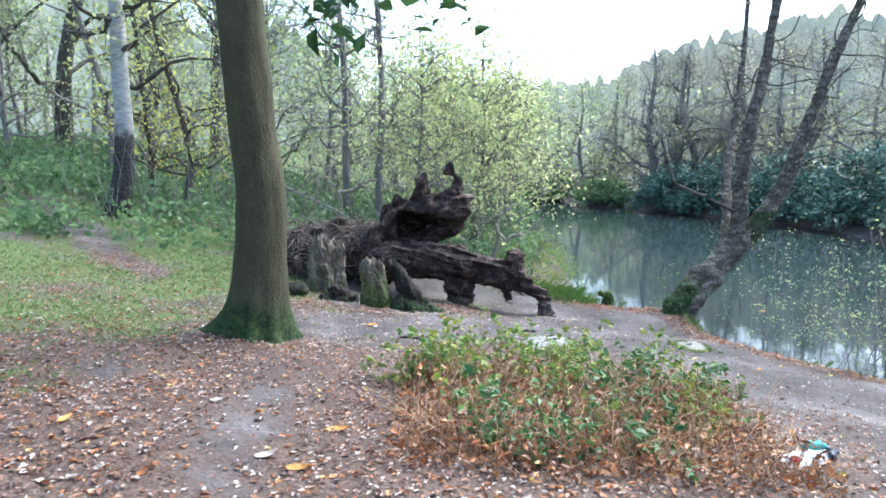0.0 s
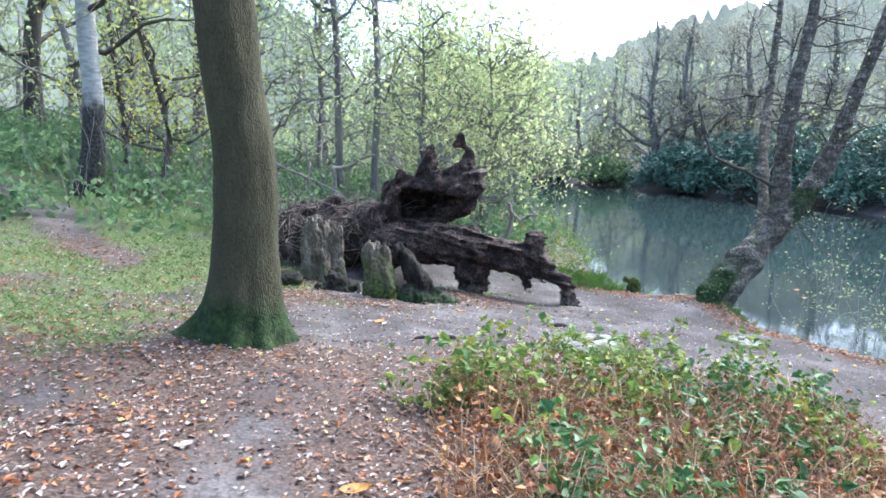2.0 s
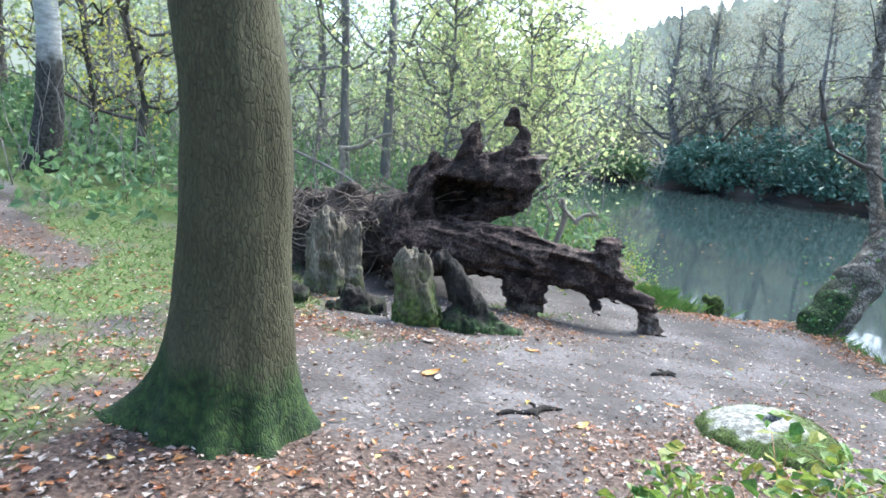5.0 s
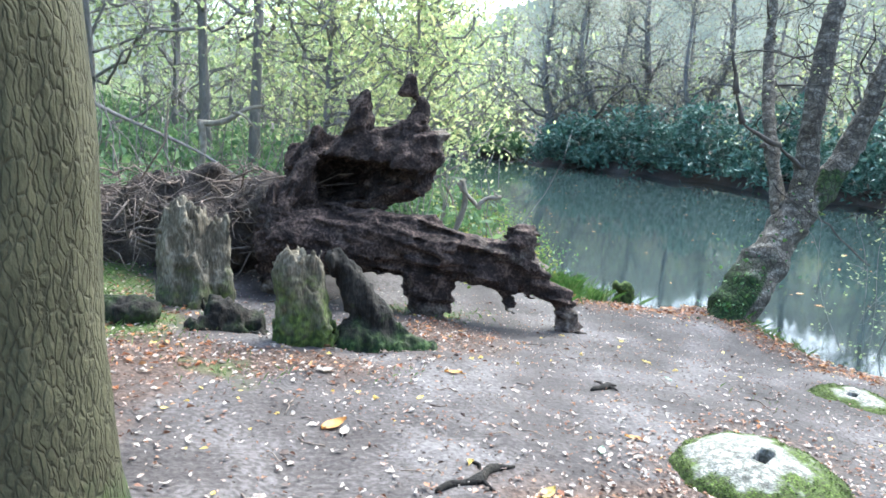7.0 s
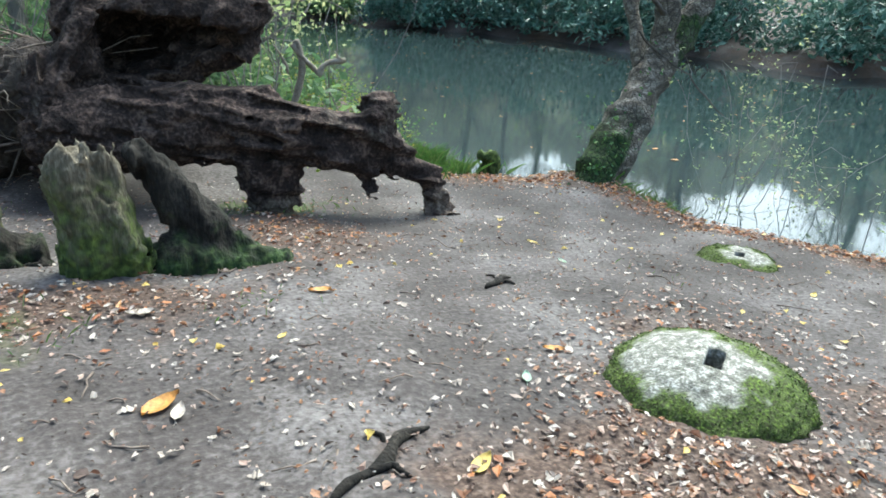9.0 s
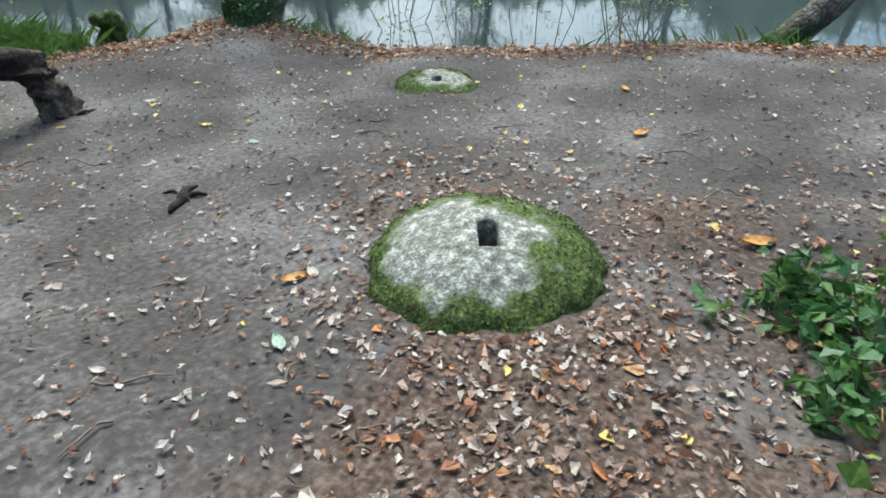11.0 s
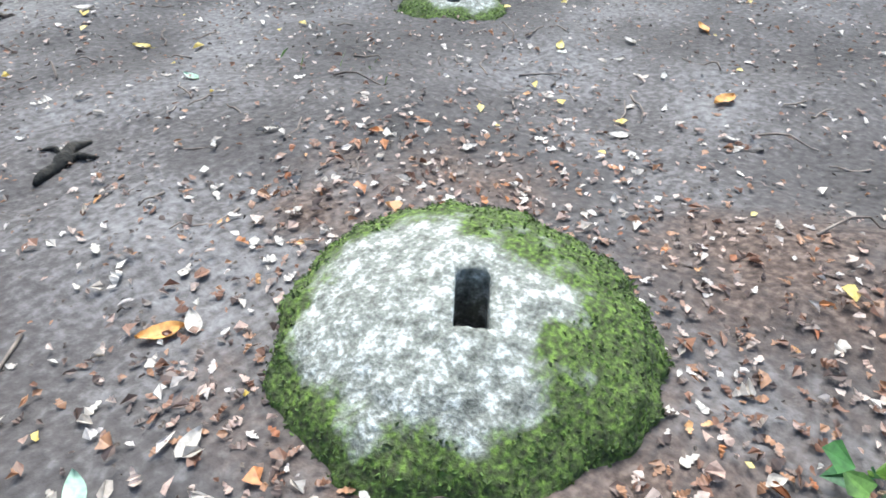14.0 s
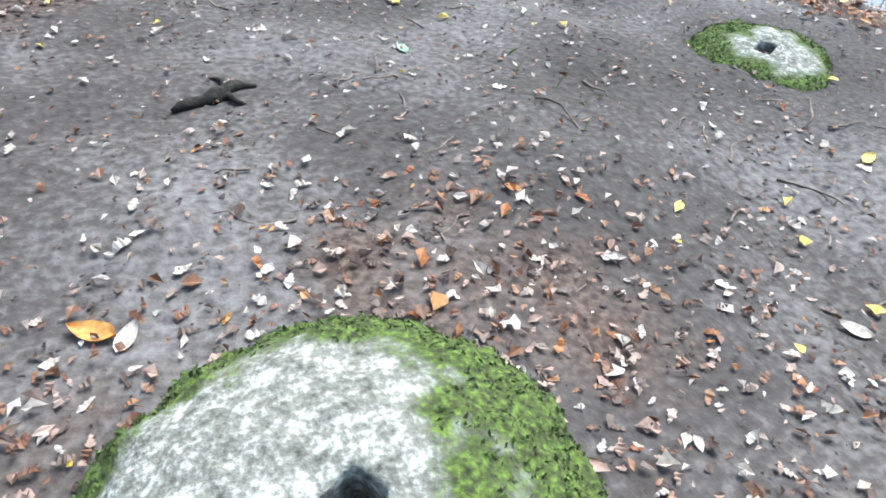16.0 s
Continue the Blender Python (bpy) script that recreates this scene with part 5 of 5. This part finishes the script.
def rhododendron(x, y, rx, ry, tall, count, seed, mat="rhodo", base=None):
    z0 = zed(x, y) if base is None else base
    root = thing("rhododendron_bush", None, "dense dark evergreen rhododendron on the far bank", "bush", group="rhododendrons", at=pose(x, y, z0))
    r, b = np.random.RandomState(seed), Bits()
    clumps = []
    for k in range(count):
        a, q = r.uniform(0, 6.28), math.sqrt(r.rand())
        h = tall * (1 - q**2) ** 0.5 * r.uniform(0.1, 1.05)
        clumps.append((math.cos(a) * rx * q, math.sin(a) * ry * q, h))
    clumps = np.array(clumps)
    for k in range(14):
        e = clumps[r.randint(count)]
        b.tube(bend((r.normal(0, 0.3), r.normal(0, 0.3), -0.1), e, 6, 0.1, k), np.linspace(0.05, 0.015, 6), 5)
    part_of(root, "stems", b.mesh("stems", M["dark_bark"]), "", "stuff")
    part_of(root, "leaves", cheap_leaves("leaves", M[mat], leaf_heap(clumps, np.array([0.38, 0.38, 0.2]), 46, r), 0.3, seed, 0.55, 0.42), "", "stuff")


for k, (x, y, rx, ry, tall, count) in enumerate(((14.0, 40.0, 2.4, 1.8, 2.6, 70), (16.2, 37.5, 2.6, 2.0, 3.0, 80), (18.0, 34.0, 2.6, 2.2, 3.2, 85), (19.5, 30.0, 2.6, 2.4, 3.3, 85), (20.6, 26.0, 2.4, 2.6, 3.0, 80), (22.5, 21.0, 2.6, 2.8, 3.4, 80), (25, 15.0, 2.8, 3, 3.4, 70))):
    rhododendron(x, y, rx, ry, tall, count, 300 + k)
for k, (x, y) in enumerate(((11.0, 44.5), (8.2, 49.5), (5.0, 50), (1.5, 45), (2.0, 30))):
    rhododendron(x, y, 1.8, 1.4, 1.5, 40, 330 + k, "shrub")


# ---- trees ----
def make_tree(seed, tall, rad, limbs, leaf_mat_name, leaf_n, leaf_size, bark, low=0.3, spread=0.3, lean=0.05, label="", moss_fn=None):
    r = np.random.RandomState(seed)
    root = thing("tree", None, label, "tree", group="woodland trees")
    b = Bits()
    top = np.array([r.normal(0, lean) * tall, r.normal(0, lean) * tall, tall])
    line = bend((0, 0, -0.3), top, 16, 0.03, seed)
    t = np.linspace(0, 1, 16)
    b.tube(line, rad * (1 - 0.8 * t) + rad * 0.5 * np.exp(-t * 30), 10, 0.2, seed)
    part_of(root, "trunk", b.mesh("trunk", M[bark], {"moss": moss_fn} if moss_fn else None))
    tw, lv = Bits(), []
    for k in range(limbs):
        f = r.uniform(low, 0.98)
        q = np.array([np.interp(f, t, line[:, c]) for c in range(3)])
        a = r.uniform(0, 6.28)
        ln = tall * spread * (1.25 - f) * r.uniform(0.6, 1.2)
        e = q + np.array([math.cos(a) * ln, math.sin(a) * ln, ln * r.uniform(0.1, 0.8)])
        w = bend(q, e, 7, 0.1, seed * 31 + k)
        tw.tube(w, np.linspace(rad * 0.33 * (1.1 - f) + 0.015, 0.012, 7), 5)
        for m in range(5):
            g = w[r.randint(2, 7)]
            h = g + r.normal(0, 1, 3) * ln * 0.28 + np.array([0, 0, 0.1 * ln])
            tw.tube(bend(g, h, 4, 0.12, k + m), np.linspace(0.018, 0.005, 4), 3)
            lv += [g + (h - g) * r.rand() + r.normal(0, 0.5, 3) for _ in range(max(1, leaf_n // (limbs * 5)))]
    part_of(root, "branches", tw.mesh("branches", M[bark] if not moss_fn else M["dark_bark"]), "", "stuff")
    if leaf_n:
        part_of(root, "leaves", cheap_leaves("leaves", M[leaf_mat_name], np.array(lv), leaf_size, seed, 0.25), "", "stuff")
    return root


def stand(kind, spots):
    first = True
    for x, y, turn in spots:
        z = zed(x, y)
        if first:
            kind.matrix_world = pose(x, y, z, 0, 0, turn)
            first = False
        else:
            copy_thing(kind, pose(x, y, z, 0, 0, turn))


# the birch with a black foot, the dark oak and their neighbours on the left
stand(make_tree(1, 13, 0.3, 16, "yellowing", 1300, 0.16, "white_bark", 0.25, 0.2, 0.01, "white birch with a black cracked foot", lambda v: np.clip(1.5 - v[:, 2] / 2.2, 0, 1)), [(-9.0, 18.0, 0)])
stand(make_tree(2, 12, 0.12, 24, "birch_yellow", 2400, 0.12, "dark_bark", 0.15, 0.22, 0.01, "slim dark tree with yellowing leaves"), [(-9.3, 21.0, 0), (-8.0, 19.5, 90)])
stand(make_tree(3, 16, 0.36, 22, "canopy", 1300, 0.22, "dark_bark", 0.2, 0.4, 0.01, "mossy dark oak with long level limbs"), [(-15.9, 28.0, 0), (-21, 27, 120), (-26, 33, 220), (-13, 38, 60)])
stand(make_tree(4, 14, 0.15, 22, "canopy", 700, 0.16, "bark", 0.3, 0.2, 0.03, "slender tall grey tree, nearly bare"), [(-2.2, 22.0, 0), (-3.2, 22.5, 70), (-5.4, 33, 200)])
stand(make_tree(14, 13, 0.16, 28, "canopy", 900, 0.17, "bark", 0.15, 0.28, 0.04, "slender grey woodland tree in thin autumn leaf"),
      [(-8.0, 26, 130), (-9.5, 29, 100), (-12, 24, 160), (-10.5, 36, 20), (-16, 35, 45), (-13.5, 44, 140)])
stand(make_tree(15, 7.5, 0.12, 28, "canopy", 1300, 0.16, "bark", 0.08, 0.36, 0.05, "low pale-leaved tree of the wood's edge"),
      [(-4.5, 27, 0), (-1.0, 28, 200), (-4.5, 31, 270), (0.6, 33, 30), (1.5, 39, 300), (-7, 36, 20), (-2, 42, 80), (-5, 48, 220), (-2.6, 35, 150), (1.0, 46, 10), (3.5, 52, 90), (-6.2, 23.5, 240), (-15.5, 24, 70), (-18.5, 29, 160), (-12.5, 30, 250), (-21, 34, 20), (-16, 39, 110), (-11.5, 26.5, 310)])
stand(make_tree(5, 6.2, 0.06, 34, "yellowing", 3000, 0.12, "bark", 0.1, 0.32, 0.05, "young yellow-green hazel by the pond"), [(1.0, 19.5, 0), (2.2, 22.5, 100), (0.0, 23.5, 200), (2.6, 26.5, 300), (-0.8, 18.2, 50)])
# across the water
stand(make_tree(6, 9.9, 0.32, 36, "alder_leaf", 3900, 0.13, "alder_bark", 0.12, 0.4, 0.06, "spreading half-bare alder across the pond"),
      [(14.2, 44.5, 0), (16.5, 44.0, 80), (18.5, 41.5, 150), (21, 38.5, 220), (23, 33.5, 290), (25, 29, 20), (27, 23, 170), (29, 15, 240), (20, 47, 310), (33, 8, 100)])
stand(make_tree(7, 9.2, 0.18, 32, "alder_leaf", 3300, 0.13, "alder_bark", 0.1, 0.34, 0.07, "slim leaning tree across the pond"),
      [(15.2, 45.0, 0), (17.4, 42.5, 60), (19.6, 37.0, 130), (22, 44, 310), (14, 55, 30), (24.5, 37, 90), (28, 32, 150), (30, 26, 330)])
stand(make_tree(16, 8, 0.2, 28, "canopy", 1800, 0.2, "bark", 0.06, 0.4, 0.07, "low leafy tree at the head of the pond"), [(10.5, 49, 190), (8, 54, 250), (12.5, 51, 100), (5, 56, 270), (1, 53, 45), (6.5, 51, 10)])
# behind the walk, never in view: added to shape light and reflections
stand(make_tree(8, 14, 0.25, 24, "canopy", 1500, 0.2, "bark", 0.3, 0.35, 0.03, "unseen tree added behind the walk for light and reflections"), [(-6, -8, 0), (3, -10, 100), (-12, 2, 200), (-10, -14, 60), (9, -12, 140), (-14, 9, 30)])


def far_woods():
    """The wood beyond what can be told apart."""
    r, b, c = np.random.RandomState(91), Bits(), []
    for k in range(110):
        a, d = r.uniform(-1.25, 1.9), r.uniform(52, 66)
        x, y = math.sin(a) * d, math.cos(a) * d
        if pond_depth(x, y) > -2:
            continue
        z, h = zed(x, y), r.uniform(7, 11)
        gap = math.exp(-((a + 0.01) / 0.2) ** 4)
        h *= 0.85 - 0.42 * gap
        b.tube(bend((x, y, z - 0.3), (x + r.normal(0, 1), y, z + h), 6, 0.03, k), np.linspace(0.3, 0.06, 6), 5)
        c += [(x + r.normal(0, 2.2), y + r.normal(0, 2.2), z + h * r.uniform(0.05, 1.0)) for _ in range(9)]
    root = thing("far_woods", b.mesh("far_woods", M["bark"]), "distant hazy autumn wood behind the pond", "woods", "stuff")
    part_of(root, "foliage", cheap_leaves("foliage", M["canopy"], leaf_heap(np.array(c), np.array([1.3, 1.3, 1.0]), 22, r), 0.4, 9), "", "stuff")


far_woods()


def glowing_backdrop():
    """The haze of wood that closes every gap, painted on a plain glowing sheet far behind the trees."""
    m = bpy.data.materials.new("glowing painted haze")
    m.use_nodes = True
    n, l = m.node_tree.nodes, m.node_tree.links
    b = n["Principled BSDF"]
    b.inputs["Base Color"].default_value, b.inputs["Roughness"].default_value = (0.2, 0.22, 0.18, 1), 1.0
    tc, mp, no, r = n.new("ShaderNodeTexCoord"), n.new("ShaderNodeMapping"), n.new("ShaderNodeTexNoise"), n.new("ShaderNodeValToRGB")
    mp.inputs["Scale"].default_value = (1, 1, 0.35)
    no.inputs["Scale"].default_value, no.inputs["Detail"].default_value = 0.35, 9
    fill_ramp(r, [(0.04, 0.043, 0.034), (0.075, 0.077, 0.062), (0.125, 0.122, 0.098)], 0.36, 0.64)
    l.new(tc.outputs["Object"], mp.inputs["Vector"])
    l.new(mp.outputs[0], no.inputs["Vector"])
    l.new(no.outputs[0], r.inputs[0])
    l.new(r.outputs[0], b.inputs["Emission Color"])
    b.inputs["Emission Strength"].default_value = HAZE_GLOW
    a = np.radians(np.arange(-120, 150, 0.12))
    x, y = 3 + 72 * np.sin(a), 10 + 72 * np.cos(a)
    p = np.stack([a * 60, 0 * a, 0 * a], -1)
    top = 19.0 - 9.0 * np.exp(-((a - 0.02) / 0.3) ** 4) + 2.0 * fbm(p, 0.12, 5, 3) + 0.7 * fbm(p, 1.6, 6, 4)
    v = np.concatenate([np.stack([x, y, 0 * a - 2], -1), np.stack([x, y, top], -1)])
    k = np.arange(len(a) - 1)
    thing("backdrop", mesh_from("backdrop", v, np.stack([k, k + 1, k + 1 + len(a), k + len(a)], -1), m), "glowing backdrop sheet painted with pale woodland haze", "backdrop", "structure")


glowing_backdrop()


def far_shrubs():
    """Leafy growth under the trees at the head and the far side of the pond."""
    r = np.random.RandomState(93)
    n = 560
    x, y = r.uniform(-14, 36, n), r.uniform(14, 62, n)
    d = pond_depth(x, y)
    k = (d < -2.5) & (d > -16) & ((x > 4) | (y > 30))
    x, y = x[k], y[k]
    c = np.stack([x, y, height(x, y) + r.uniform(0.3, 5.5, len(x)) ** 1.0], -1)
    thing("far_shrubs", cheap_leaves("far_shrubs", M["canopy"], leaf_heap(c, np.array([0.8, 0.8, 0.6]), 40, r), 0.19, 11), "pale green shrubs and saplings under the far trees", "shrubs", "stuff")


far_shrubs()


# ---- shore growth, overhanging twigs, floating leaves ----
def shore_saplings():
    r = np.random.RandomState(95)
    for k in range(9):
        x, y = r.uniform(5.6, 7.0), r.uniform(8.8, 13.2)
        root = thing("waterside_sapling", None, "thin waterside sapling with small yellow-green leaves", "sapling", group="waterside saplings", at=pose(x, y, max(zed(x, y), -0.4)))
        b, lv = Bits(), []
        for m in range(4):
            w = bend((r.normal(0, 0.1), r.normal(0, 0.1), -0.1), (r.normal(0, 0.4), r.normal(0, 0.4), r.uniform(1.2, 2.6)), 8, 0.06, k * 7 + m)
            b.tube(w, np.linspace(0.007, 0.003, 8), 4)
            for q in w[2:]:
                e = q + r.normal(0, 0.2, 3)
                b.tube(bend(q, e, 3, 0.05, m), [0.004, 0.003, 0.002], 4)
                lv.append(e + r.normal(0, 0.1, (7, 3)))
        part_of(root, "stems", b.mesh("stems", M["bark"]), "", "stuff")
        part_of(root, "leaves", leaves_mesh("leaves", M["yellowing"], np.vstack(lv), 0.045, k), "", "stuff")


shore_saplings()


def overhang():
    """A spray of oak leaves hanging from the limb above the walk."""
    r, b, lv = np.random.RandomState(97), Bits(), []
    for a, e in (((-1.6, 6.4, 5.7), (-0.72, 5.0, 4.32)), ((-1.2, 5.8, 5.2), (-0.9, 4.9, 4.38)), ((-1.0, 5.4, 4.8), (0.1, 5.0, 4.5))):
        w = bend(a, e, 8, 0.06, 3)
        b.tube(w, np.linspace(0.012, 0.003, 8), 5)
        lv.append(w[-4:].repeat(7, 0) + r.normal(0, 0.11, (28, 3)))
    root = thing("oak_spray", b.mesh("oak_spray", M["dark_bark"]), "hanging spray of dark green oak leaves", "branch")
    part_of(root, "leaves", leaves_mesh("leaves", M["oak_leaf"], np.vstack(lv), 0.14, 4, 0.3), "", "stuff")


overhang()


def floating():
    r = np.random.RandomState(99)
    x, y = r.uniform(4, 18, 260), r.uniform(8, 36, 260)
    k = pond_depth(x, y) > 0.4
    p = np.stack([x[k], y[k], np.full(k.sum(), WATER + 0.006)], -1)
    thing("floating_leaves", leaves_mesh("floating_leaves", M["leaf_orange"], p, 0.08, 8, 0.97, 0.6, 0.03), "orange leaves floating on the pond", "leaves", "stuff")
    stump("shore_stump", (3.75, 14.75, -0.1), [((0, 0, -0.1), (0.02, 0, 0.3), 0.14, 0.11), ((0, 0, 0.28), (-0.12, 0, 0.36), 0.09, 0.06)], (-0.35, -0.35, -0.25), (0.35, 0.35, 0.6), "small mossy stump at the water's edge", lambda v: 0.7 + 0 * v[:, 2], seed=260)


floating()
